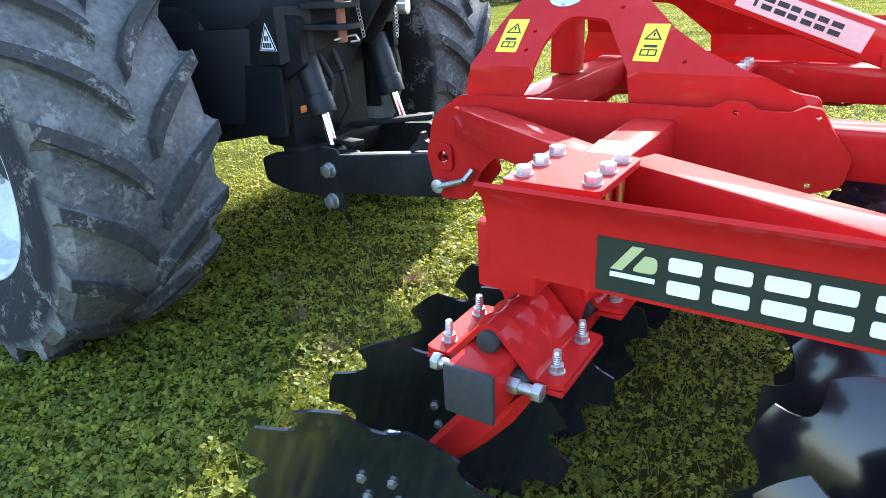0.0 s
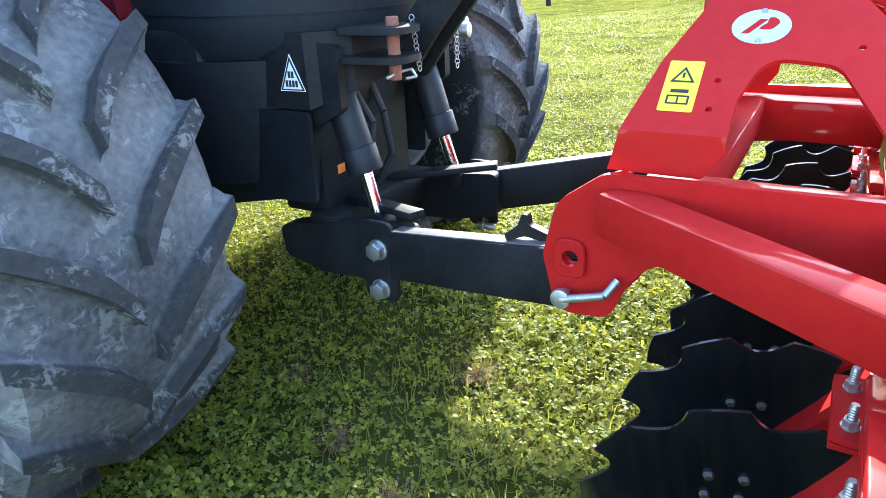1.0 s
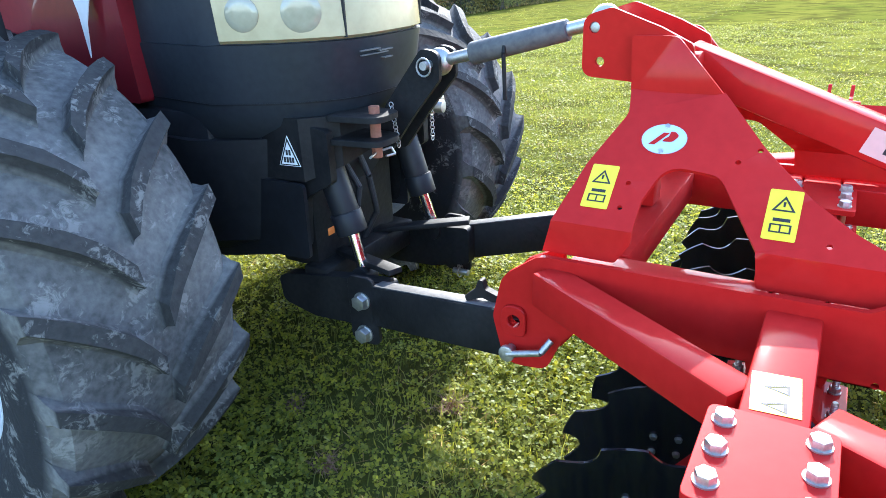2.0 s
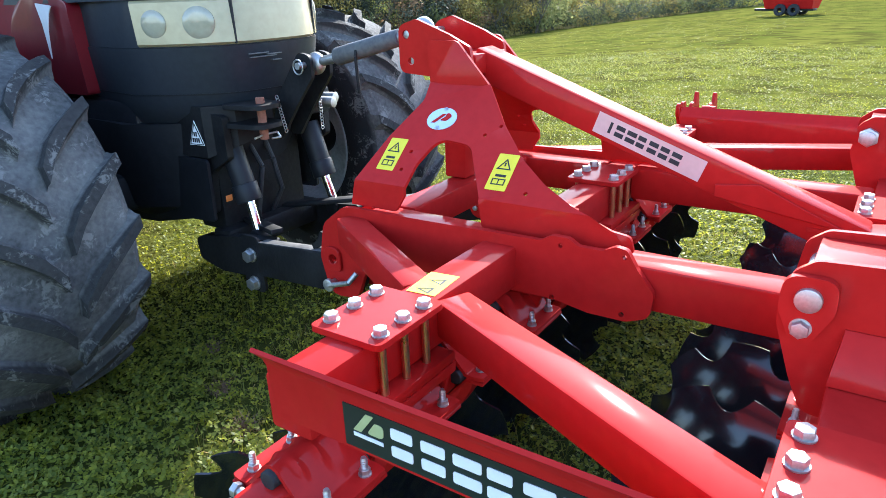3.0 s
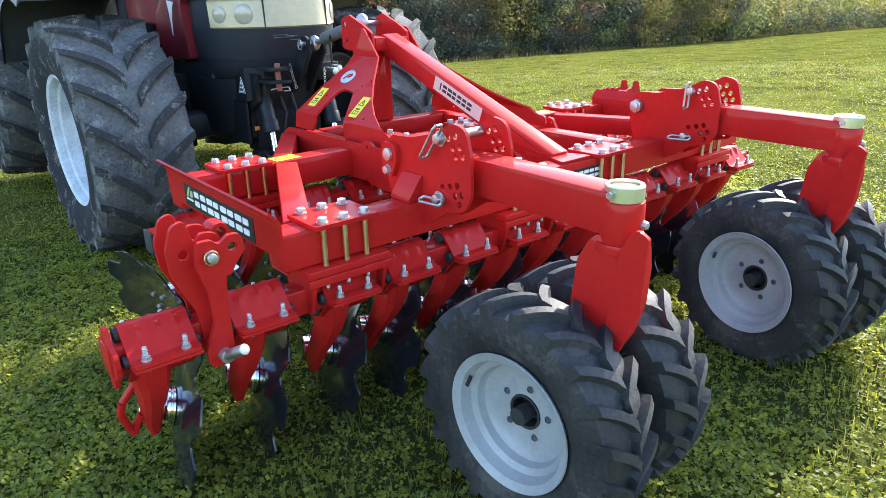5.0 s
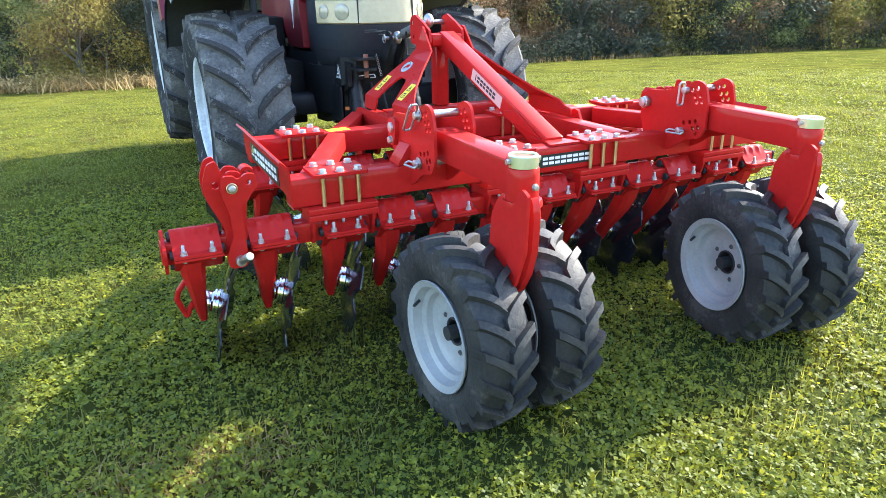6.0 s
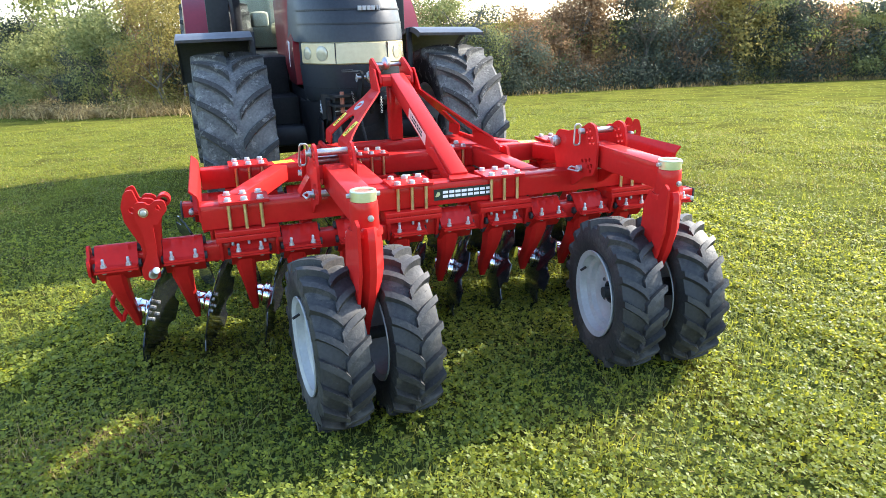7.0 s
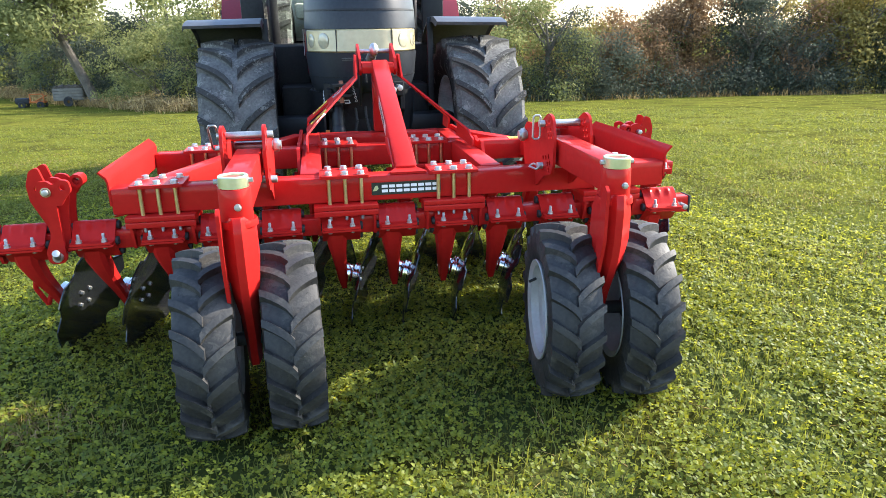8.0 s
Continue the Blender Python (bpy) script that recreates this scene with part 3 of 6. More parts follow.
for s in (-1, 1):
    part("foot_gusset", plate([(0.83, 0.832), (1.16, 0.832 + 0.052), (1.16, 0.832 + 0.085), (1.05, 0.93), (0.93, 0.875)], (), 0.008, yz(CX + s * 0.0515 - 0.004), 0.002), RED, centre)
# name sticker along the centre beam, both sides
for s in (-1, 1):
    def along(a, b):
        p = top_edge + slope * a + perp * b
        return (p.y, p.z)
    st = part("name_sticker", plate([along(0.445, 0.016), along(0.775, 0.016), along(0.775, 0.078), along(0.445, 0.078)], (), s * 0.0008, yz(CX + s * 0.0475), 0), PALE_PINK, centre, "pale sticker with dark lettering bars")
    for i in range(7):
        a0 = 0.488 + i * 0.0345 - (0.0 if i == 0 else 0.014)
        wd = (0.008, 0.027, 0.029, 0.024, 0.027, 0.026, 0.029)[i]
        for b0, b1 in ((0.030, 0.063),) if i == 0 else ((0.030, 0.043), (0.050, 0.063)):
            part("letter_bar", plate([along(a0, b0), along(a0 + wd, b0), along(a0 + wd, b1), along(a0, b1)], (), s * 0.0006, yz(CX + s * 0.0486), 0), RUBBER, st)
# head between the mast plates
part("mast_head", box(-0.094, 0.094, 1.872, 2.06, 1.184, 1.245, 0.006), RED, harrow)
for x in (-0.103, 0.103):
    part("mast_ear", plate(rounded([(2.150, 1.186, 0.03), (2.150, 1.330, 0.035), (2.08, 1.350, 0.03), (1.96, 1.305, 0.02), (1.885, 1.268, 0.015), (1.872, 1.20, 0.02), (1.90, 1.172, 0.02), (2.02, 1.176, 0.02)]), [circle(2.122, 1.303, 0.014), circle(2.105, 1.222, 0.012)], 0.014, yz(x - 0.007), 0.003), RED, harrow)

# bolted clamp plates that hang the gangs from the beams
def clamp_block(x, yb):
    lo, hi = yb - 0.062, yb + 0.062
    top = part("clamp_plate", plate(rounded([(x - 0.108, lo - 0.026, 0.016), (x + 0.108, lo - 0.026, 0.016), (x + 0.108, hi + 0.026, 0.016), (x - 0.108, hi + 0.026, 0.016)]), (), 0.014, xy(BEAM_HI + 0.001), 0.003), RED, harrow)
    for i in (-1, 0, 1):
        for yy in (lo, hi):
            bx = x + i * 0.070
            share("bolt", BOLT_ME, pose(bx, yy, BEAM_HI + 0.015, 0, 0, 17 * i + 40 * (yy > yb)), top)
            part("stud", cyl((bx, yy, 0.668), (bx, yy, BEAM_HI), 0.0085, seg=14), BRASSY, top)
            share("nut", NUT_ME, pose(bx, yy, 0.668, 180, 0, 20 * i), top)
    sad = part("saddle", box(x - 0.140, x + 0.140, yb - 0.088, yb + 0.088, 0.681, 0.705, 0.004), RED, harrow)
    for yy in (yb - 0.084, yb + 0.084):
        part("saddle_lip", box(x - 0.140, x + 0.140, yy - 0.005, yy + 0.005, 0.655, 0.680, 0.003), RED, sad)
    for sx in (-1, 1):
        part("hanger", plate(rounded([(yb - 0.082, 0.680, 0.004), (yb - 0.078, 0.640, 0.01), (yb - 0.055, 0.560, 0.012), (yb + 0.055, 0.560, 0.012), (yb + 0.078, 0.640, 0.01), (yb + 0.082, 0.680, 0.004)]), (), 0.012, yz(x + sx * 0.122 - 0.006), 0.002), RED, sad)


for x in (REAR_ARMS[2], -0.270, 0.212, REAR_ARMS[10]):
    clamp_block(x, 0.750)
for x in (-0.969, -0.27, 0.235, 0.969):
    clamp_block(x, 1.577)
for s in (-1, 1):
    part("warning_sticker", plate([(s * 0.712, 1.548), (s * 0.826, 1.540), (s * 0.832, 1.612), (s * 0.720, 1.622)], (), 0.0008, xy(BEAM_HI + 0.0005), 0), YELLOW, harrow, "yellow warning sticker on the front beam")
    for k in (0.0, 0.05):
        part("triangle_mark", plate([(s * (0.742 + k), 1.562), (s * (0.772 + k), 1.560), (s * (0.760 + k), 1.600)], [[(s * (0.749 + k), 1.567), (s * (0.767 + k), 1.5655), (s * (0.7595 + k), 1.590)]], 0.0004, xy(BEAM_HI + 0.0015), 0), RUBBER, harrow)
rs = part("name_plate", box(-0.155, 0.155, 0.7000, 0.7012, 0.733, 0.789, 0), SIGN_BLACK, harrow, "dark name plate with white lettering bars")
for i in range(8):
    x0 = -0.110 + i * 0.0325
    for z0, z1 in ((0.744, 0.757), (0.765, 0.778)):
        part("letter_bar", plate(rounded([(x0, z0, 0.002), (x0 + 0.0265, z0, 0.002), (x0 + 0.0265, z1, 0.002), (x0, z1, 0.002)], 2), (), -0.001, xz(0.6998), 0), WHITE, rs)
part("emblem", plate([(-0.150, 0.752), (-0.138, 0.775), (-0.128, 0.775), (-0.124, 0.762), (-0.134, 0.752)], (), -0.001, xz(0.6998), 0), OLIVE, rs)

# gang tubes
for yb, x0, x1 in ((REAR_Y, -1.712, 1.385), (FRONT_Y, -1.345, 1.75)):
    tube = part("gang_tube", box(x0, x1, yb - 0.04, yb + 0.04, GANG_Z - 0.04, GANG_Z + 0.04, 0.007), RED, harrow)
    free = x0 if yb == FRONT_Y else x1
    sgn = -1 if yb == FRONT_Y else 1
    part("end_cap", box(free, free + sgn * 0.010, yb - 0.042, yb + 0.042, GANG_Z - 0.042, GANG_Z + 0.042, 0.004), RUBBER, tube, "black plastic end cap")
    for sy in (-1, 1):
        sb = cyl((free - sgn * 0.045, yb + sy * 0.04, GANG_Z), (free - sgn * 0.045, yb + sy * 0.058, GANG_Z), 0.014, seg=6, bev=0.001)
        cyl((free - sgn * 0.045, yb + sy * 0.058, GANG_Z), (free - sgn * 0.045, yb + sy * 0.080, GANG_Z), 0.009, seg=12, bm=sb)
        cyl((free - sgn * 0.045, yb + sy * 0.080, GANG_Z), (free - sgn * 0.045, yb + sy * 0.094, GANG_Z), 0.0145, seg=6, bev=0.001, bm=sb)
        part("side_bolt", sb, ZINC, tube)
# lobed end plate on the rear gang
endp = rounded([(REAR_Y - 0.075, 0.60, 0.02), (REAR_Y - 0.07, 0.635, 0.02), (REAR_Y - 0.03, 0.645, 0.02), (REAR_Y - 0.02, 0.685, 0.025), (REAR_Y + 0.02, 0.685, 0.025), (REAR_Y + 0.03, 0.645, 0.02), (REAR_Y + 0.07, 0.635, 0.02), (REAR_Y + 0.075, 0.60, 0.02), (REAR_Y + 0.07, 0.565, 0.02), (REAR_Y + 0.03, 0.555, 0.02), (REAR_Y + 0.02, 0.515, 0.025), (REAR_Y - 0.02, 0.515, 0.025), (REAR_Y - 0.03, 0.555, 0.02), (REAR_Y - 0.07, 0.565, 0.02)])
part("gang_end_plate", plate(endp, (), 0.012, yz(-1.706), 0.003), RED, harrow)
def clip(loop, r=0.0045):
    """A bent wire clip through a list of points."""
    bm = None
    for a, b in zip(loop, loop[1:]):
        bm = cyl(a, b, r, seg=10, bm=bm)
    return bm



# ---- disc units: arm, folded clamp, rubber cords, hub and scalloped disc ----
def folded():
    """The folded clamp plate under the gang tube, as an outline across it."""
    up = [(-0.118, 0.0008), (-0.074, 0.0008), (-0.016, 0.066), (0.0, 0.072), (0.016, 0.066), (0.074, 0.0008), (0.118, 0.0008)]
    dn = [(0.118, 0.010), (0.075, 0.010), (0.019, 0.074), (0.0, 0.081), (-0.019, 0.074), (-0.075, 0.010), (-0.118, 0.010)]
    return [(y, -z) for y, z in up + dn]


def roof_mesh():
    """One folded sheet over the tube with three pressed ribs on either side of its ridge."""
    path = [(-0.118, 0.0105), (-0.108, 0.0100), (-0.094, 0.0100), (-0.080, 0.0100), (-0.074, 0.0120), (-0.066, 0.0205), (-0.056, 0.0320), (-0.046, 0.0435), (-0.038, 0.0525), (-0.030, 0.0615), (-0.022, 0.0705), (-0.014, 0.0775), (-0.006, 0.0808), (0.0, 0.0812)]
    path += [(-y, z) for y, z in path[-2::-1]]
    bm, xs = bmesh.new(), [-0.084 + 0.168 * i / 28 for i in range(29)]
    top, low = [], []
    for k, (y, z) in enumerate(path):
        a, b = path[max(0, k - 1)], path[min(len(path) - 1, k + 1)]
        n = Vector((0, -(b[1] - a[1]), b[0] - a[0])).normalized()
        tip = 1.0 - 0.07 * max(0.0, (abs(y) - 0.104) / 0.014)
        rt, rl = [], []
        for x in xs:
            lift = sum(0.0075 * math.exp(-((x - c) / 0.0085) ** 2 - ((abs(y) - 0.026) / 0.013) ** 2) for c in (-0.047, 0.0, 0.047))
            rt.append(bm.verts.new((x * tip, y + n.y * lift, z + n.z * lift)))
            rl.append(bm.verts.new((x * tip, y - n.y * 0.009, z - n.z * 0.009)))
        top.append(rt)
        low.append(rl)
    for grid in (top, low):
        for a, b in zip(grid, grid[1:]):
            for i in range(28):
                bm.faces.new((a[i], a[i + 1], b[i + 1], b[i]))
    for rt, rl in ((top[0], low[0]), (top[-1], low[-1]), ([r[0] for r in top], [r[0] for r in low]), ([r[-1] for r in top], [r[-1] for r in low])):
        for i in range(len(rt) - 1):
            bm.faces.new((rt[i], rt[i + 1], rl[i + 1], rl[i]))
    return bm


def base_mesh():
    return plate(folded(), (), 0.168, yz(-0.084), 0.0015)


def cord_mesh():
    bm = None
    for y, z in ((0, 0.0555), (0, -0.0555), (0.050, 0), (-0.050, 0)):
        bm = cyl((-0.096, y, z), (0.096, y, z), 0.0185, seg=12, bev=0.004, bm=bm)
    return bm


def arm_mesh():
    """A forged arm: wide under the clamp, bending forward and tapering down to the hub."""
    bm = bmesh.new()
    rows = []
    for y, z, hy, hx in ((0.004, -0.058, 0.052, 0.046), (0.022, -0.105, 0.056, 0.042), (0.062, -0.165, 0.060, 0.034), (0.112, -0.225, 0.058, 0.029), (0.168, -0.288, 0.048, 0.025), (0.208, -0.345, 0.034, 0.021), (0.228, -0.396, 0.014, 0.012)):
        ring = [(-hx, -hy * 0.6), (-hx * 0.6, -hy), (hx * 0.6, -hy), (hx, -hy * 0.6), (hx, hy * 0.7), (hx * 0.7, hy), (-hx * 0.7, hy), (-hx, hy * 0.7)]
        rows.append([bm.verts.new((a - 0.022 + 0.09 * max(0.0, -z - 0.10), y + b, z * 1.02 - b * 0.30)) for a, b in ring])
    for a, b in zip(rows, rows[1:]):
        for i in range(8):
            bm.faces.new((a[i], a[(i + 1) % 8], b[(i + 1) % 8], b[i]))
    bm.faces.new(rows[0])
    bm.faces.new(rows[-1])
    return bm


YAW, UNDER = radians(15), radians(14)
DISC_AT = Vector((0.082, 0.250, -0.350))
DISC_N = Vector((math.cos(YAW) * math.cos(UNDER), -math.sin(YAW) * math.cos(UNDER), -math.sin(UNDER)))


def disc_turn():
    m = DISC_N.to_track_quat("Z", "Y").to_matrix().to_4x4()
    m.translation = DISC_AT
    return m


def disc_mesh():
    """A dished disc with eight deep scalloped notches; its hollow side looks along +z."""
    bm = bmesh.new()
    seg, R, fr = 120, 0.272, (0.0, 0.3, 0.55, 0.75, 0.88, 0.95, 1.0)
    sides = []
    for w in (0.0, -0.006):
        rings = []
        for f in fr[1:]:
            ring = []
            for i in range(seg):
                a = 2 * math.pi * i / seg
                c = math.cos(8 * a)
                cut = 0.050 * max(0.0, c) ** 0.6
                k = (R - cut * max(0.0, (f - 0.6) / 0.4)) * f
                ring.append(bm.verts.new((k * math.cos(a), k * math.sin(a), 0.042 * (k / R) ** 2 + w)))
            rings.append(ring)
        mid = bm.verts.new((0, 0, w))
        for i in range(seg):
            bm.faces.new((mid, rings[0][i], rings[0][(i + 1) % seg]))
        for a, b in zip(rings, rings[1:]):
            for i in range(seg):
                bm.faces.new((a[i], b[i], b[(i + 1) % seg], a[(i + 1) % seg]))
        sides.append(rings[-1])
    for i in range(seg):
        bm.faces.new((sides[0][i], sides[1][i], sides[1][(i + 1) % seg], sides[0][(i + 1) % seg]))
    bm.transform(disc_turn())
    return bm


def hub_mesh():
    return lathe([(0.0, -0.004), (0.060, -0.004), (0.062, -0.006), (0.062, -0.012), (0.056, -0.014), (0.056, -0.018), (0.062, -0.020), (0.062, -0.027), (0.048, -0.031), (0.045, -0.036), (0.048, -0.041), (0.048, -0.068), (0.0505, -0.070), (0.0505, -0.080), (0.047, -0.083), (0.047, -0.104), (0.044, -0.107), (0.0, -0.107)], disc_turn(), 32)


def bolts_on_disc():
    out = []
    for k in range(4):
        a = math.pi / 4 + k * math.pi / 2
        out.append(disc_turn() @ Matrix.Translation((0.045 * math.cos(a), 0.045 * math.sin(a), 0.001)) @ Matrix.Scale(0.62, 4))
    return out


def unit_meshes(mirror):
    out = {}
    for key, fn, material in (("disc_arm", arm_mesh, RED), ("clamp_roof", roof_mesh, RED), ("clamp_base", base_mesh, RED), ("rubber_cord", cord_mesh, RUBBER), ("disc", disc_mesh, BLACK_DISC), ("hub", hub_mesh, CHROME)):
        bm = fn()
        if mirror:
            bm.transform(Matrix.Diagonal((-1, 1, 1, 1)))
        out[key] = mesh_of(bm, key, material)
    return out


REAR_SET, FRONT_SET = unit_meshes(False), unit_meshes(True)


def disc_unit(x, yb, meshes, mirror, turn):
    arm = share("disc_arm", meshes["disc_arm"], pose(x, yb, GANG_Z), harrow)
    for key in ("clamp_roof", "clamp_base", "rubber_cord", "hub"):
        share(key, meshes[key], Matrix(), arm)
    n = disc_turn()
    spin = n @ Matrix.Rotation(turn, 4, "Z") @ n.inverted()
    if mirror:
        flip = Matrix.Diagonal((-1, 1, 1, 1))
        spin = flip @ spin @ flip
    share("disc", meshes["disc"], spin, arm)
    for m in bolts_on_disc():
        if mirror:
            loc, q, _ = (Matrix.Diagonal((-1, 1, 1, 1)) @ m @ Matrix.Diagonal((-1, 1, 1, 1))).decompose()
            m = Matrix.LocRotScale(loc, q, (0.62, 0.62, 0.62))
        share("disc_bolt", BOLT_ME, m, arm)
    for sy in (-1, 1):
        for sx in (-1, 1):
            share("clamp_nut", NUT_ME, pose(sx * 0.049, sy * 0.094, 0.010, 0, 0, 25 * sx + 10 * sy), arm)
            share("clamp_bolt", BOLT_ME, pose(sx * 0.049, sy * 0.094, -0.010, 180, 0, 0) @ Matrix.Scale(0.62, 4), arm)


for i, x in enumerate(REAR_ARMS):
    disc_unit(x, REAR_Y, REAR_SET, False, 0.37 * i)
ends = [(-0.040, 0.150, 0.425), (-0.078, 0.160, 0.375), (-0.088, 0.172, 0.335), (-0.070, 0.190, 0.275), (-0.058, 0.196, 0.245), (-0.046, 0.192, 0.275), (-0.030, 0.186, 0.302), (-0.004, 0.190, 0.268), (0.006, 0.186, 0.300), (-0.006, 0.178, 0.345)]
part("guard_rod", clip([(REAR_ARMS[0] + u, REAR_Y + v, z) for u, v, z in ends], 0.011), RED, harrow, "forked red loop at the foot of the end arm")
for i, x in enumerate(FRONT_ARMS):
    disc_unit(x, FRONT_Y, FRONT_SET, True, 0.53 * i + 0.2)


# ---- depth wheels ----
def lugs(bm, n, crown, half, tall, lean, wide, dirn, r_sh, drop, nose=-0.045, flare=1.75):
    """Chevron tread bars round a tyre that turns about x."""
    for side in (-1, 1):
        for i in range(n):
            t0 = 2 * math.pi * (i + (0.5 if side > 0 else 0)) / n
            steps = [0, 0.2, 0.42, 0.66, 0.86, 1.0, 1.08]
            rows = []
            for u in steps:
                h = side * half * (nose + min(u, 1.0) * (1 - nose))
                base = crown - (crown - r_sh) * abs(h / half) ** 2.6
                if u > 1:
                    base, h = r_sh - drop, side * half * 1.02
                th = t0 + dirn * lean * (u ** 0.72)
                w = wide * (1.25 - 0.2 * u) / crown / 2
                hi = tall * (1.0 if u <= 1 else 0.15)
                lo = base - 0.012
                rows.append([bm.verts.new((h, r * math.sin(a), r * math.cos(a))) for r, a in ((lo, th - w * flare), (base + hi * 0.35, th - w * 1.05), (base + hi, th - w * 0.84), (base + hi, th + w * 0.84), (base + hi * 0.35, th + w * 1.05), (lo, th + w * flare))])
            for a, b in zip(rows, rows[1:]):
                for k in range(5):
                    bm.faces.new((a[k], a[k + 1], b[k + 1], b[k]))
            bm.faces.new(rows[0])
            bm.faces.new(rows[-1])


def small_tyre():
    prof = [(0.192, -0.076), (0.212, -0.088), (0.250, -0.098), (0.285, -0.100), (0.312, -0.094), (0.324, -0.070), (0.329, -0.035), (0.330, 0.0)]
    prof += [(r, -h) for r, h in prof[-2::-1]]
    prof += [(0.192, 0.06), (0.192, -0.06), (0.192, -0.076)]
    bm = lathe(prof, Matrix.Rotation(radians(90), 4, "Y"), 64)
    lugs(bm, 20, 0.326, 0.099, 0.029, 0.24, 0.028, 1, 0.313, 0.045, -0.05, 1.25)
    # moulding hairs left standing on the new rubber
    g = random.Random(5)
    for i in range(150):
        a, h = g.uniform(0, 2 * math.pi), g.choice((-1, 1)) * g.uniform(0.02, 0.098)
        r = 0.346 - 0.018 * abs(h / 0.098) ** 3
        p = Vector((h, r * math.sin(a), r * math.cos(a)))
        q = p + Vector((g.uniform(-0.006, 0.006), 0.016 * math.sin(a) + g.uniform(-0.005, 0.005), 0.016 * math.cos(a) + g.uniform(-0.005, 0.005))) * g.uniform(0.6, 1.2)
        cyl(p, q, 0.0007, 0.0004, seg=3, bm=bm)
    return bm


def small_rim():
    """The wheel seen from its outer side, which looks along -x."""
    prof = [(0.046, -0.014), (0.060, -0.010), (0.110, -0.008), (0.142, -0.014), (0.156, -0.024), (0.164, -0.046), (0.183, -0.056), (0.188, -0.068), (0.194, -0.088), (0.208, -0.093), (0.219, -0.099), (0.221, -0.094), (0.212, -0.080), (0.200, -0.070), (0.192, 0.0), (0.200, 0.070), (0.212, 0.080), (0.221, 0.086), (0.219, 0.091), (0.208, 0.086), (0.196, 0.080), (0.186, 0.060), (0.170, 0.03), (0.150, 0.002), (0.110, 0.002), (0.046, -0.004)]
    return lathe([(r * 0.925 if r > 0.05 else r, h) for r, h in prof], Matrix.Rotation(radians(90), 4, "Y"), 56)


def wheel_hub():
    """The dark open bore of the wheel disc with the bearing end deep inside it."""
    return lathe([(0.0, 0.020), (0.022, 0.020), (0.024, 0.030), (0.043, 0.030), (0.044, -0.014), (0.049, -0.0175), (0.052, -0.0165), (0.053, -0.010)], Matrix.Rotation(radians(90), 4, "Y"), 28)


WHEEL_BOLT_ME = mesh_of(stack([(0, 0.0105, False), (0.0015, 0.0105, False), (0.0017, 0.0080, True), (0.005, 0.0080, True), (0.0055, 0.0060, False), (0.002, 0.0052, False)], 18), "wheel_bolt", DUST_STEEL)
TYRE_ME, RIM_ME, HUB_ME = mesh_of(small_tyre(), "tyre", TYRE_NEW), mesh_of(small_rim(), "rim", RIM), mesh_of(wheel_hub(), "hub", RUBBER)
SWING = rounded([(0.858, 0.990, 0.03), (0.825, 1.015, 0.03), (0.726, 1.020, 0.10), (0.60, 1.050, 0.12), (0.530, 1.088, 0.05), (0.470, 1.078, 0.05), (0.448, 1.00, 0.05), (0.448, 0.880, 0.05), (0.475, 0.832, 0.04), (0.560, 0.812, 0.05), (0.640, 0.760, 0.04), (0.695, 0.735, 0.03), (0.812, 0.735, 0.03), (0.840, 0.800, 0.04), (0.872, 0.900, 0.06)])
SWING = [(u + 0.022, v - 0.004) for u, v in SWING]
SWING_HOLES = [(u + 0.022, v - 0.004) for u, v in [(0.545, 1.042), (0.515, 1.052), (0.526, 1.016), (0.495, 1.022), (0.512, 0.992), (0.482, 0.997), (0.576, 0.890), (0.541, 0.897), (0.508, 0.906), (0.519, 0.872), (0.490, 0.880), (0.500, 0.850)]]


def leg_mesh(x0):
    bm = bmesh.new()
    rings = []
    for z, w, y0, y1 in ((0.862, 0.044, -0.050, 0.060), (0.844, 0.050, -0.060, 0.078), (0.79, 0.056, -0.066, 0.105), (0.69, 0.057, -0.060, 0.116), (0.60, 0.049, -0.034, 0.134), (0.54, 0.041, 0.000, 0.160), (0.46, 0.032, 0.050, 0.205), (0.36, 0.029, 0.105, 0.240), (0.250, 0.025, 0.128, 0.222)):
        rings.append([bm.verts.new((x0 + a, b, z)) for a, b in ((-w, y0 + 0.055), (-0.013, y0), (0.013, y0), (w, y0 + 0.055), (w, y1), (-w, y1))])
    for a, b in zip(rings, rings[1:]):
        for i in range(6):
            bm.faces.new((a[i], a[(i + 1) % 6], b[(i + 1) % 6], b[i]))
    bm.faces.new(rings[0])
    bm.faces.new(rings[-1])
    bevelled(bm, 0.012, 3, 18)
    return bm


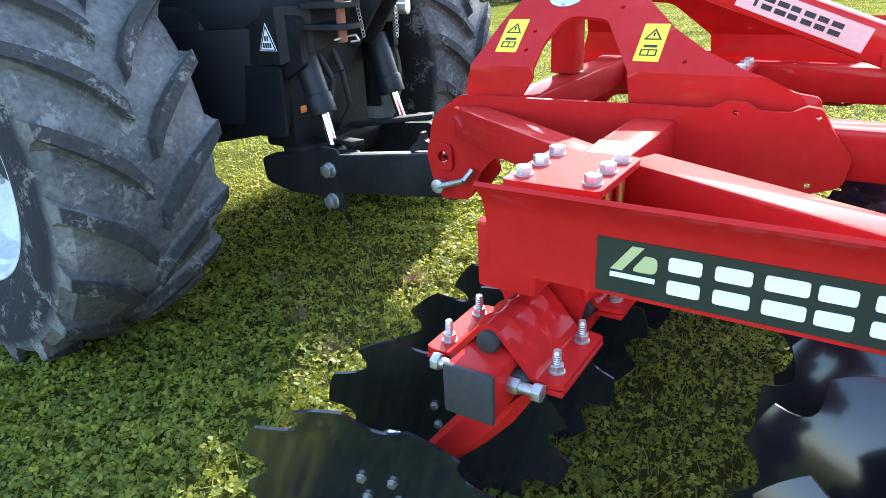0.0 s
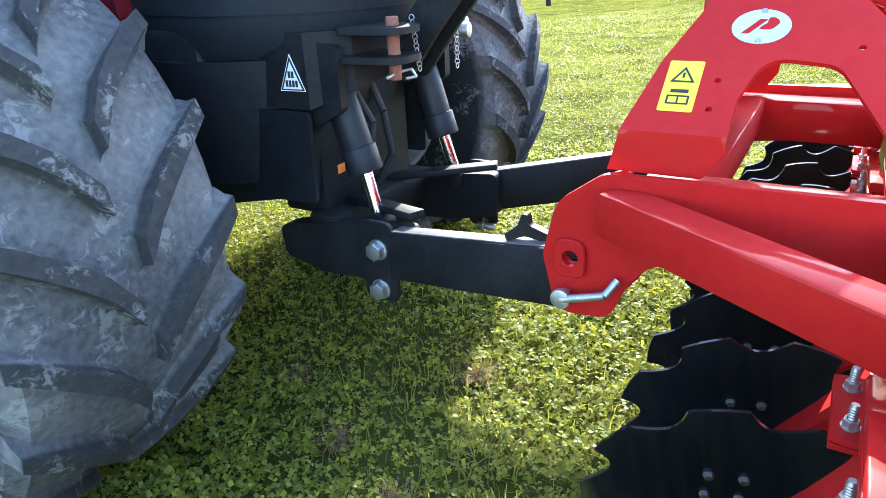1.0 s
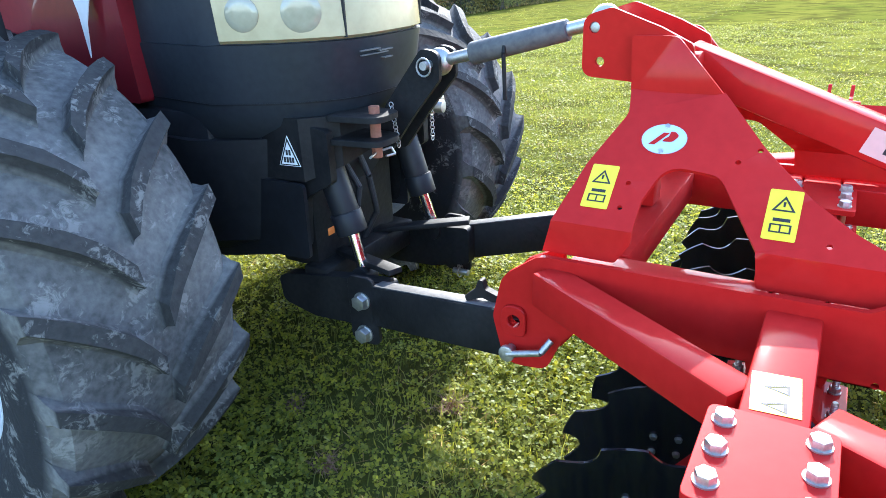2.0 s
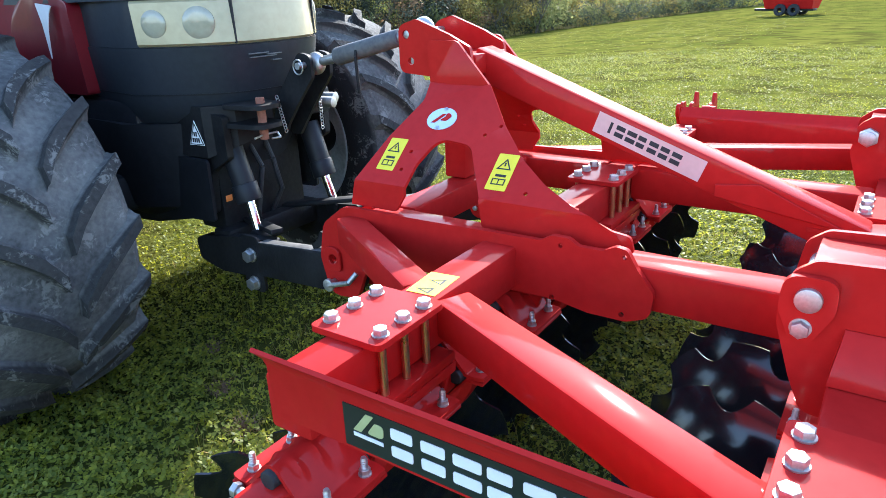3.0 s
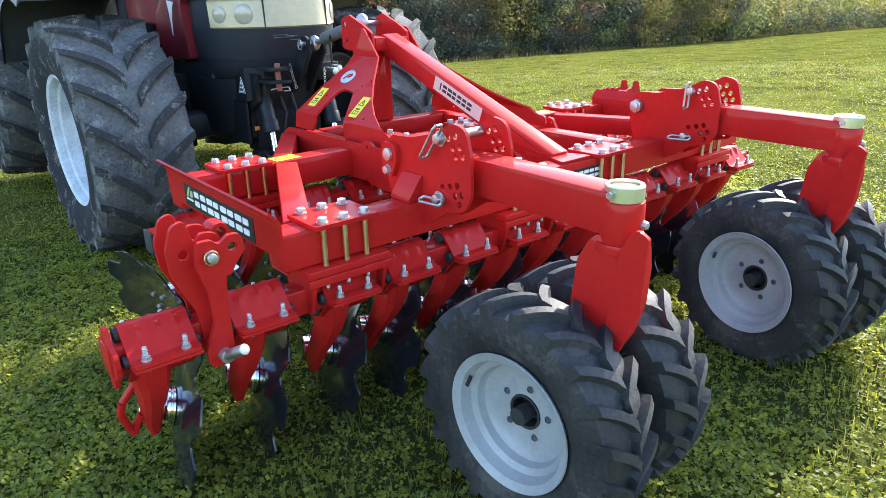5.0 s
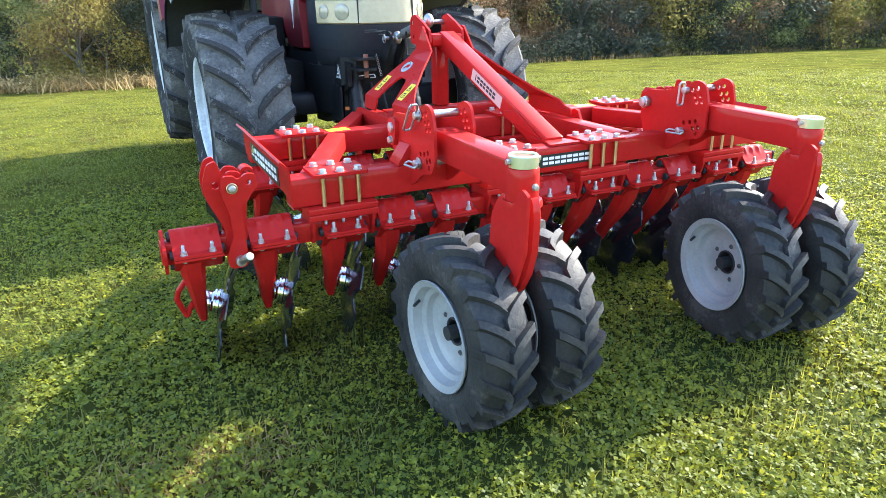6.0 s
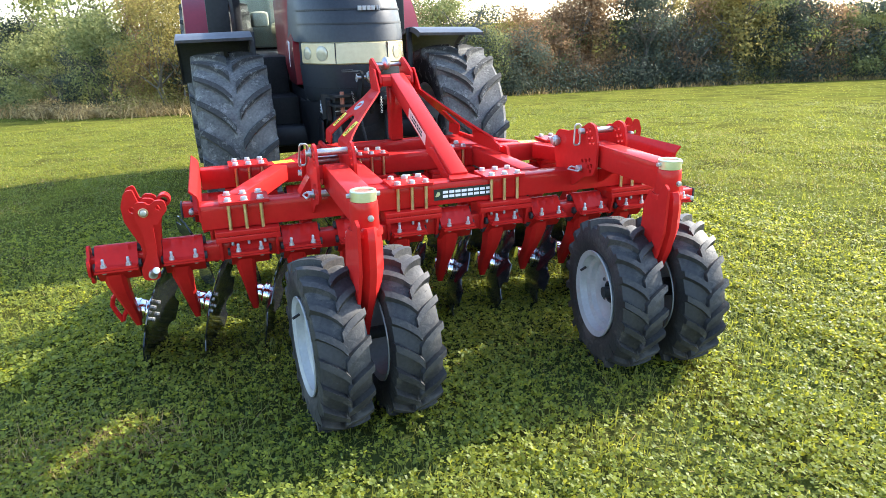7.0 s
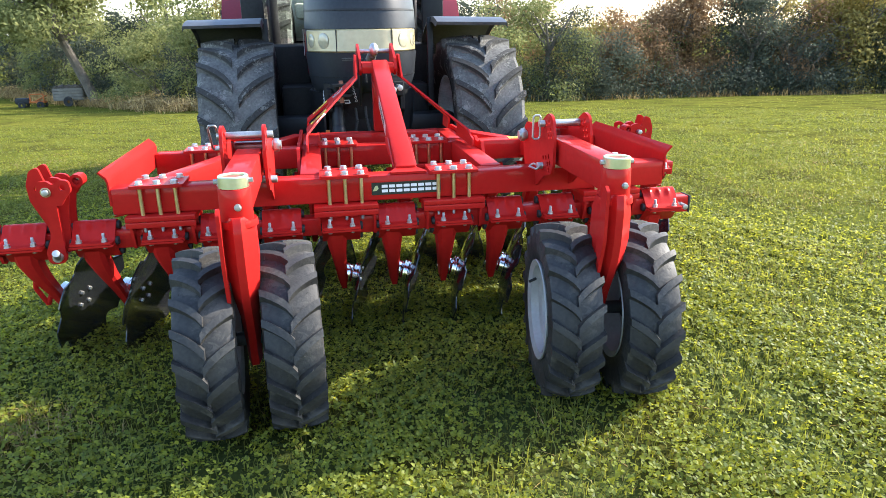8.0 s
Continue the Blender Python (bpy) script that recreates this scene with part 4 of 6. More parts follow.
def depth_wheel(x0, s, castor=0.0):
    outer, inner = x0 + s * 0.090, x0 - s * 0.070
    plates = []
    for x in (outer, inner):
        pl = part("swing_plate", plate(SWING, [circle(a, b, 0.0105, 12) for a, b in SWING_HOLES], 0.012, yz(x - 0.006), 0.002), RED, harrow, "red sector plate drilled with adjusting holes")
        plates.append(pl)
    part("top_cover", box(min(outer, inner) + 0.007, max(outer, inner) - 0.007, 0.735, 0.855, 0.991, 0.999, 0.002), RED, plates[0])
    wedge = skin([[(outer + s * u, v, z) for u, v in ((0.0, 0.704 + k), (o, 0.704 + k), (o, 0.802 + k), (0.0, 0.802 + k))] for z, o, k in ((0.822, 0.056, 0.0), (0.830, 0.056, 0.0), (0.898, 0.016, -0.010), (0.904, 0.010, -0.010))])
    bevelled(wedge, 0.003)
    part("gusset", wedge, RED, plates[0])
    # pivot pin with its keeper plate
    keeper = part("keeper_plate", plate(rounded([(0.808, 0.988, 0.03), (0.890, 0.988, 0.032), (0.892, 0.926, 0.04), (0.870, 0.876, 0.014), (0.836, 0.876, 0.014), (0.808, 0.931, 0.04)]), (), 0.018, yz(outer + s * 0.0155 - 0.009), 0.005), RED, plates[0])
    part("pivot_pin", cyl((outer + s * 0.034, 0.849, 0.950), (inner - s * 0.045, 0.849, 0.950), 0.021, seg=20, bev=0.002), ZINC, plates[0])
    part("pivot_nut", cyl((inner - s * 0.012, 0.849, 0.950), (inner - s * 0.036, 0.849, 0.950), 0.030, seg=6, bev=0.002), ZINC, plates[1])
    share("bolt", BOLT_ME, pose(outer + s * 0.0228, 0.854, 0.898, 0, 90 * s, 0), keeper)
    for yy, zz, loop in ((0.598, 1.034, True), (0.610, 0.848, False)):
        part("stop_pin", cyl((outer + s * 0.030, yy, zz), (inner - s * 0.030, yy, zz), 0.0155, seg=16, bev=0.002), ZINC, plates[0])
        part("pin_washer", cyl((outer + s * 0.008, yy, zz), (outer + s * 0.012, yy, zz), 0.024, seg=20), ZINC, plates[0])
        a, d = (outer if s < 0 else inner) - 0.024, -1
        if loop:
            # a long wire loop: leaning on one side, standing upright on the other
            (y1, z1), (y2, z2) = ((-0.031, 0.046), (0.047, -0.060)) if s < 0 else ((-0.002, 0.036), (0.002, -0.066))
            my, mz = (y2 - y1) * 0.09, (z2 - z1) * 0.09
            side = [(0.0, y1 + my, z1 + mz), (0.006, y1, z1), (0.026, y1, z1), (0.032, y1 + my, z1 + mz), (0.032, y2 - my, z2 - mz), (0.026, y2, z2), (0.006, y2, z2), (0.0, y2 - my, z2 - mz), (0.0, y1 + my, z1 + mz)]
            pts = [(a + d * u, yy + v, zz + w) for u, v, w in side]
        else:
            pts = [(a, yy - 0.004, zz), (a + d * 0.004, yy - 0.036, zz + 0.006), (a + d * 0.012, yy - 0.044, zz), (a + d * 0.020, yy - 0.036, zz - 0.008), (a + d * 0.024, yy + 0.050, zz - 0.012), (a + d * 0.014, yy + 0.062, zz - 0.008), (a + d * 0.004, yy + 0.052, zz), (a, yy + 0.004, zz)]
        part("spring_clip", clip(pts), ZINC, plates[0])
    arm = part("wheel_arm", beam((x0, 0.60, 0.925), (x0, 0.022, 0.920), 0.100, 0.112, 0.007), RED, harrow)
    part("sleeve", cyl((x0, 0.017, 0.838), (x0, 0.017, 0.952), 0.054, 0.052, seg=32, bev=0.004), RED, arm)
    cap = part("ring_cap", lathe([(0.0, 0.982), (0.036, 0.982), (0.037, 0.991), (0.047, 0.991), (0.049, 0.988), (0.049, 0.953), (0.0, 0.953)], Matrix.Translation((x0, 0.017, 0)), 36), CAP_GREEN, arm, "pale green zinc ring cap")
    part("cap_disc", cyl((x0, 0.017, 0.9825), (x0, 0.017, 0.9855), 0.033, seg=28), RUST, cap)
    part("cap_bolt", cyl((x0 - 0.062, 0.017, 0.972), (x0 + 0.062, 0.017, 0.972), 0.009, seg=6), ZINC, cap)
    share("bolt", BOLT_ME, pose(x0 + 0.012, -0.036, 0.895, 90, 0, 0) @ Matrix.Scale(0.7, 4), arm)
    leg = part("wheel_leg", leg_mesh(x0), RED, harrow, "tapering red wheel leg between two tyres")
    leg.matrix_basis = Matrix.Translation((x0, 0.017, 0)) @ Matrix.Rotation(radians(castor), 4, "Z") @ Matrix.Translation((-x0, -0.017, 0))
    fin = [(-0.092, 0.888, 0.012), (-0.056, 0.908, 0.02), (-0.018, 0.845, 0.02), (0.010, 0.62, 0.05), (0.050, 0.50, 0.02), (0.036, 0.47, 0.01), (-0.036, 0.575, 0.06), (-0.084, 0.70, 0.06)]
    part("leg_fin", plate(rounded(fin), (), 0.012, yz(x0 - 0.060), 0.002), RED, leg)
    part("leg_collar", lathe([(0.050, 0.858), (0.063, 0.860), (0.066, 0.848), (0.066, 0.838), (0.05, 0.836)], Matrix.Translation((x0, 0.017, -0.012)), 28), RED, leg)
    part("axle", cyl((x0 - 0.19, 0.182, 0.338), (x0 + 0.19, 0.182, 0.338), 0.026, seg=18), RUBBER, leg)
    for k in (-1, 1):
        xc = x0 + k * 0.143
        wh = share("wheel_rim", RIM_ME, pose(xc, 0.182, 0.338, 0, 0, 180 if k > 0 else 0), leg)
        tagged(wh, "silver painted wheel rim")
        share("tyre", TYRE_ME, pose(0, 0, 0, 0, 0, 0) if k < 0 else pose(0, 0, 0, 0, 0, 180), wh)
        share("wheel_hub", HUB_ME, Matrix(), wh)
        for j in range(5):
            a = 2 * math.pi * j / 5 + 0.5
            share("wheel_bolt", WHEEL_BOLT_ME, pose(-0.011, 0.078 * math.cos(a), 0.078 * math.sin(a), 0, -90, 0), wh)
        part("valve", cyl((-0.075, 0.15, 0.075), (-0.105, 0.135, 0.068), 0.006, seg=10), RUBBER, wh)


depth_wheel(-0.648, -1, 4.0)
depth_wheel(0.672, 1, -8.0)


# ---- latch brackets of the side discs on the gang ends ----
def side_bracket(x, yb, s):
    """An eyed lever and two hooked blades on one pin; s is 1 at the rear gang's end and -1 at the front gang's."""
    def at(pts):
        return [(x + s * u, 0.832 + v) for u, v in pts]

    def layer(y, thick):
        return xz(yb + s * (y - REAR_Y) - (thick if s < 0 else 0))
    lever = rounded([(-0.042, -0.302, 0.03), (0.030, -0.302, 0.03), (0.028, -0.20, 0.05), (0.028, -0.058, 0.003), (0.046, -0.060, 0.012), (0.066, -0.030, 0.03), (0.092, 0.000, 0.02), (0.086, 0.044, 0.024), (0.052, 0.046, 0.02), (0.026, 0.026, 0.02), (0.008, 0.042, 0.02), (-0.032, 0.044, 0.026), (-0.038, -0.020, 0.04), (-0.016, -0.100, 0.06), (-0.012, -0.18, 0.05), (-0.044, -0.250, 0.03)])
    blade = rounded([(-0.030, -0.27, 0.02), (0.036, -0.27, 0.02), (0.050, -0.10, 0.05), (0.066, -0.01, 0.05), (0.040, 0.044, 0.03), (0.0, 0.050, 0.02), (-0.018, 0.026, 0.016), (-0.036, 0.092, 0.014), (-0.070, 0.080, 0.03), (-0.090, 0.02, 0.05), (-0.086, -0.045, 0.05), (-0.060, -0.105, 0.05), (-0.036, -0.16, 0.06)])
    br = part("side_bracket", plate(at(lever), [circle(*at([(0.060, 0.014)])[0], 0.012)], 0.016, layer(0.650, 0.016), 0.004), RED, harrow, "red latch bracket with a drilled lever and hooked blades")
    for yy in (0.700, 0.785):
        part("blade", plate(at(blade), [circle(*at([(-0.048, 0.002)])[0], 0.014)], 0.014, layer(yy, 0.014), 0.004), RED, br)
    ex, ez = at([(0.076, 0.016)])[0]
    ey = yb + s * 0.045
    part("eye", lathe([(0.016, -0.03), (0.027, -0.03), (0.029, 0.0), (0.027, 0.03), (0.016, 0.03), (0.016, -0.03)], Matrix.Translation((ex, ey, ez)) @ Matrix.Rotation(radians(90), 4, "X"), 24), RED, br)
    part("eye_arm", beam((ex, ey, ez), (x + s * 0.045, ey, 0.80), 0.024, 0.042, 0.006), RED, br)
    ys = lambda y: yb + s * (y - REAR_Y)
    part("latch_pin", cyl((x, ys(0.632), 0.832), (x, ys(0.83), 0.832), 0.0130, seg=16, bev=0.002), ZINC, br)
    part("pin_ring", clip([(x + 0.018 * math.cos(a), ys(0.642), 0.832 + 0.018 * math.sin(a)) for a in np.linspace(0, 6.3, 13)], 0.0024), BRASSY, br)
    qx, qz = at([(0.0, -0.272)])[0]
    part("lower_pin", cyl((qx, ys(0.628), qz), (qx, ys(0.80), qz), 0.019, seg=20, bev=0.002), ZINC, br)
    part("pin_arm", cyl((qx, ys(0.640), qz), (qx + s * 0.022, ys(0.566), qz + 0.040), 0.0150, seg=14, bev=0.003), ZINC, br)


side_bracket(-1.450, REAR_Y, 1)
side_bracket(1.500, FRONT_Y, -1)

# ---- tractor ----
TX = -0.03
tractor = thing("tractor", "dark red and black farm tractor with dusty front tyres", "tractor", (0, 0, 0))


NX = -0.005


def hood_section(z, yf, half, depth, back, end=1.0):
    """A plan outline of the hood at one height, front to the machine; end: how far round the corners it goes."""
    pts = [] if end < 1 else [(NX - half * 0.86, back)]
    for i in range(21):
        u = end * (-1 + i / 10)
        pts.append((NX + half * u, yf + depth * abs(u) ** 3.2))
    if end == 1:
        pts.append((NX + half * 0.86, back))
    return [(x, y, z) for x, y in pts]


part("nose", skin([hood_section(0.985, 2.90, 0.36, 0.34, 3.6), hood_section(1.03, 2.845, 0.39, 0.36, 3.6), hood_section(1.10, 2.815, 0.405, 0.37, 3.6), hood_section(1.271, 2.785, 0.42, 0.38, 3.6)]), TRACTOR_GREY, tractor, "dark grey scuffed nose below the headlights")
part("nose_seam", skin([hood_section(1.098, 2.8125, 0.4072, 0.37, 3.6), hood_section(1.103, 2.8115, 0.4077, 0.37, 3.6)]), TRACTOR_BLACK, tractor)
part("lamp_housing", skin([hood_section(1.272, 2.80, 0.412, 0.38, 3.6), hood_section(1.436, 2.81, 0.412, 0.38, 3.6)]), TRACTOR_GREY, tractor)
lamp = part("headlight_band", skin([hood_section(1.275, 2.795, 0.415, 0.38, 3.5, 0.95), hood_section(1.284, 2.782, 0.424, 0.38, 3.5, 0.955), hood_section(1.425, 2.792, 0.424, 0.38, 3.5, 0.955), hood_section(1.434, 2.806, 0.415, 0.38, 3.5, 0.95)]), LAMP_LENS, tractor, "wide cream headlight band with aged lenses")
for u in (-0.47, 0.47):
    x = NX + 0.424 * u
    y = 2.784 + 0.38 * abs(u) ** 3.2
    part("lens_joint", box(x - 0.003, x + 0.003, y - 0.003, y + 0.02, 1.279, 1.430, 0), TRACTOR_BLACK, lamp)
for u, r in ((-0.88, 0.048), (-0.68, 0.056), (0.68, 0.056), (0.88, 0.048)):
    x, y = NX + 0.424 * u, 2.787 + 0.38 * abs(u) ** 3.2
    slope_n = Vector((3.2 * 0.38 * abs(u) ** 2.2 * (1 if u > 0 else -1) / 0.424, -1, 0)).normalized()
    m = slope_n.to_track_quat("Z", "Y").to_matrix().to_4x4()
    m.translation = Vector((x, y, 1.354)) + slope_n * 0.002
    part("lamp_bowl", lathe([(0.0, 0.0035), (r * 0.6, 0.0030), (r * 0.94, 0.0012), (r, -0.001), (r, -0.02)], m, 32), LAMP_BOWL, lamp)
part("hood", skin([hood_section(1.437, 2.800, 0.420, 0.38, 5.3), hood_section(1.55, 2.812, 0.415, 0.38, 5.3), hood_section(1.70, 2.86, 0.41, 0.40, 5.3), hood_section(1.85, 2.95, 0.40, 0.42, 5.3), hood_section(1.98, 3.12, 0.385, 0.46, 5.3), hood_section(2.06, 3.45, 0.36, 0.5, 5.3)]), TRACTOR_GREY, tractor, "dark grey ribbed hood")
for z, yf, hw in ((1.56, 2.812, 0.4165), (1.66, 2.846, 0.4135), (1.77, 2.898, 0.408)):
    part("hood_rib", skin([hood_section(z, yf - 0.004, hw, 0.385, 3.7), hood_section(z + 0.012, yf - 0.002, hw, 0.385, 3.7)]), TRACTOR_BLACK, tractor)
for u, z, w in ((-0.10, 1.235, 0.085), (-0.08, 1.222, 0.12), (-0.03, 1.228, 0.07), (-0.02, 1.205, 0.045)):
    part("scuff", skin([[(TX + u + k * w / 2, 2.787 + 0.39 * abs((u + k * w / 2) / 0.42) ** 3.2 - 0.0045, z + d) for k in (-1, 0, 1)] + [(TX + u + k * w / 2, 2.80, z + d) for k in (1, -1)] for d in (0.0, 0.0035)]), DUST_STEEL, tractor)
bx = NX - 0.009
for i, w in enumerate((0.028, 0.028, 0.028, 0.028, 0.008, 0.008)):
    yb = 2.832 + 0.39 * abs((bx + w / 2 - NX) / 0.413) ** 3.2
    part("name_bar", box(bx, bx + w, yb - 0.006, yb + 0.012, 1.655, 1.687, 0.001), RIM, tractor)
    bx += w + (0.006 if i != 3 else 0.016)
# red side panels of the hood and engine bay
for s in (-1, 1):
    part("side_panel", skin([[(TX + s * a, b, z) for a, b in ((0.330, 3.66), (0.362, 3.74), (0.372, 4.10), (0.372, 5.00), (0.340, 5.10))] for z in (1.16, 1.45, 1.80)]), TRACTOR_RED, tractor, "dark red hood side panel")
    # rounded pod at the front of the engine bay
    bm = plate(rounded([(3.50, 1.085, 0.02), (3.50, 1.435, 0.05), (3.72, 1.500, 0.12), (3.92, 1.440, 0.16), (3.99, 1.270, 0.12), (3.97, 1.085, 0.04)], 8), (), s * 0.075, yz(TX + s * 0.335), 0)
    bevelled(bm, 0.022, 4, 50)
    for v in bm.verts:
        out = abs(v.co.x - TX) - 0.335
        if out > 0.01:
            f = math.sin(math.pi * min(1.0, max(0.0, (v.co.z - 1.00) / 0.56)))
            v.co.x = TX + s * (0.335 + out * (0.35 + 0.65 * f))
    part("corner_pod", bm, TRACTOR_RED, tractor, "dark red rounded corner pod")
part("engine_block", box(TX - 0.36, TX + 0.36, 3.25, 5.4, 0.74, 1.07, 0.03), TRACTOR_BLACK, tractor)
part("chin", skin([hood_section(0.585, 3.16, 0.345, 0.20, 3.9), hood_section(0.64, 3.02, 0.385, 0.26, 3.9), hood_section(0.80, 2.975, 0.410, 0.34, 3.9), hood_section(0.984, 2.935, 0.415, 0.37, 3.9)]), TRACTOR_BLACK, tractor, "black belly casing below the nose")
part("white_stripe", plate(rounded([(3.585, 1.428, 0.004), (3.705, 1.440, 0.004), (3.683, 1.36), (3.672, 1.215, 0.003), (3.650, 1.33), (3.615, 1.40, 0.03)], 3), (), -0.003, yz(TX - 0.4095), 0), WHITE, tractor, "white pointed stripe on the red pod")
# added near-black boxes: bulk and under-cab shadow between tyres and hood
for s in (-1, 1):
    part("side_shade_box", box(TX + s * 0.38, TX + s * 0.76, 4.10, 5.28, 0.48, 1.30, 0.02), DIRTY_STEEL, tractor)
    part("axle_shade_box", box(TX + s * 0.36, TX + s * 0.62, 3.66, 4.12, 0.50, 0.98, 0.015), DIRTY_STEEL, tractor)
part("front_axle", box(TX - 0.80, TX + 0.80, 3.40, 3.60, 0.60, 0.76, 0.03), TRACTOR_BLACK, tractor)
part("sump", box(TX - 0.22, TX + 0.22, 3.45, 6.6, 0.53, 0.70, 0.03), TRACTOR_BLACK, tractor)
for s in (-1, 1):
    part("belly_plate", plate(rounded([(2.952, 0.606, 0.02), (2.945, 0.856, 0.02), (3.62, 0.856), (3.62, 0.530), (3.34, 0.548, 0.05), (3.09, 0.600, 0.05)]), (), 0.014, yz(TX + s * 0.287 - 0.007), 0.003), TRACTOR_BLACK, tractor, "smooth dark side casing of the front linkage")


def big_tyre():
    prof = [(0.365, -0.225), (0.40, -0.245), (0.47, -0.268), (0.55, -0.278), (0.615, -0.268), (0.645, -0.235), (0.656, -0.12), (0.660, 0.0)]
    prof += [(r, -h) for r, h in prof[-2::-1]]
    prof += [(0.365, 0.20), (0.365, -0.20), (0.365, -0.225)]
    bm = lathe([(r, h * 1.02) for r, h in prof], Matrix.Rotation(radians(90), 4, "Y"), 72)
    lugs(bm, 19, 0.660, 0.276, 0.046, 0.34, 0.048, 1, 0.628, 0.085, 0.07)
    return bm


def big_rim():
    prof = [(0.0, -0.02), (0.10, -0.02), (0.13, -0.03), (0.20, -0.05), (0.24, -0.06), (0.27, -0.09), (0.31, -0.10), (0.325, -0.13), (0.335, -0.18), (0.36, -0.20), (0.385, -0.222), (0.392, -0.236), (0.385, -0.240), (0.366, -0.230), (0.35, -0.20), (0.35, 0.20), (0.366, 0.230), (0.390, 0.238), (0.36, 0.2), (0.335, 0.12), (0.30, 0.02), (0.0, 0.02)]
    return lathe([(r, h * 1.02) for r, h in prof], Matrix.Rotation(radians(90), 4, "Y"), 64)


def tractor_wheel(x, y, z, k, s, yaw):
    rim = part("wheel_rim", big_rim(), RIM_OLD, tractor, "pale dusty wheel rim")
    rim.matrix_basis = Matrix.Translation((x, y, z)) @ Matrix.Rotation(radians(yaw), 4, "Z") @ Matrix.Rotation(math.pi if s > 0 else 0, 4, "Z") @ Matrix.Scale(k, 4)
    ty = part("tyre", big_tyre(), TYRE_OLD, rim, "worn dusty tractor tyre with deep lugs")
    if s > 0:
        ty.matrix_basis = Matrix.Rotation(math.pi, 4, "Z")
    part("hub", cyl((-0.07, 0, 0), (0.1, 0, 0), 0.11, seg=28, bev=0.01), TRACTOR_BLACK, rim)
    for j in range(8):
        a = 2 * math.pi * j / 8
        share("wheel_nut", BOLT_ME, pose(-0.035, 0.17 * math.cos(a), 0.17 * math.sin(a), 0, -90, 0), rim)


tractor_wheel(-0.955, 3.545, 0.668, 1.0, -1, 1.0)
tractor_wheel(0.965, 3.575, 0.668, 1.0, 1, 1.0)
for s in (-1, 1):
    tractor_wheel(TX + s * 0.92, 6.20, 0.92, 1.32, s, 0)


def fender(x0, x1, y, z, R, a0, a1, drop):
    """A curved mudguard over a wheel, with a turned-down outer edge."""
    bm = bmesh.new()
    rows = []
    for i in range(15):
        a = radians(a0 + (a1 - a0) * i / 14)
        row = []
        for x, r in ((x0, R - drop), (x0 + math.copysign(0.012, x1 - x0), R), (x1 - math.copysign(0.012, x1 - x0), R + 0.012), (x1, R - 0.03), (x1 - math.copysign(0.012, x1 - x0), R - 0.012), (x0 + math.copysign(0.02, x1 - x0), R - 0.022)):
            row.append(bm.verts.new((x, y - r * math.cos(a), z + r * math.sin(a))))
        rows.append(row)
    for a, b in zip(rows, rows[1:]):
        for i in range(6):
            bm.faces.new((a[i], a[(i + 1) % 6], b[(i + 1) % 6], b[i]))
    bm.faces.new(rows[0])
    bm.faces.new(rows[-1])
    return bm


for s, xa, xb in ((-1, -1.33, -0.74), (1, 1.20, 0.60)):
    part("fender", fender(xa, xb, 3.60, 0.685, 0.83, 71, 150, 0.05), FENDER_GREY, tractor, "faded dark grey plastic front mudguard")
    part("fender_stay", beam((xb, 3.60, 0.80), (xb, 3.62, 1.52), 0.05, 0.03, 0.005), TRACTOR_BLACK, tractor)
# rear mudguards and cab
for s in (-1, 1):
    part("rear_fender", fender(TX + s * 1.25, TX + s * 0.86, 6.2, 0.95, 1.07, 18, 120, 0.08), TRACTOR_RED, tractor, "dark red rear mudguard")
    for y0, y1 in ((5.32, 5.36), (6.95, 6.92)):
        part("cab_pillar", beam((TX + s * 0.72, y0, 1.15), (TX + s * 0.74, y1, 2.75), 0.09, 0.08, 0.01), TRACTOR_BLACK, tractor)
    part("mesh_panel", box(TX + s * 0.80, TX + s * 1.02, 5.10, 5.16, 1.15, 2.3, 0.01), TRACTOR_BLACK, tractor, "black perforated panel")
    pane = part("cab_side_glass", box(TX + s * 0.735, TX + s * 0.743, 5.42, 6.88, 1.30, 2.65, 0.0), GLASS, tractor)
    pane.visible_shadow = False
pane = part("windscreen", box(TX - 0.67, TX + 0.67, 5.33, 5.338, 1.35, 2.62, 0.0), GLASS, tractor)
pane.visible_shadow = False
part("cab_floor", box(TX - 0.70, TX + 0.70, 5.30, 7.0, 1.05, 1.28, 0.02), TRACTOR_BLACK, tractor)
part("cab_roof", box(TX - 0.80, TX + 0.80, 5.15, 7.1, 2.72, 2.92, 0.06), TRACTOR_RED, tractor)
part("cab_back", box(TX - 0.66, TX + 0.66, 6.95, 7.0, 1.25, 2.0, 0.01), TRACTOR_BLACK, tractor)
part("seat", box(TX - 0.26, TX + 0.26, 6.25, 6.75, 1.45, 1.60, 0.05), SEAT, tractor)
part("seat_back", box(TX - 0.26, TX + 0.26, 6.68, 6.82, 1.55, 2.30, 0.06), SEAT, tractor, "beige cab seat back")
part("door_trim", box(TX - 0.66, TX + 0.66, 6.89, 6.94, 1.30, 2.20, 0.02), SEAT, tractor, "beige trim panel at the back of the cab")
part("head_rest", box(TX - 0.14, TX + 0.14, 6.70, 6.80, 2.30, 2.48, 0.04), SEAT, tractor)
part("arm_rest", box(TX - 0.52, TX - 0.34, 5.95, 6.6, 1.55, 1.72, 0.04), SEAT, tractor)

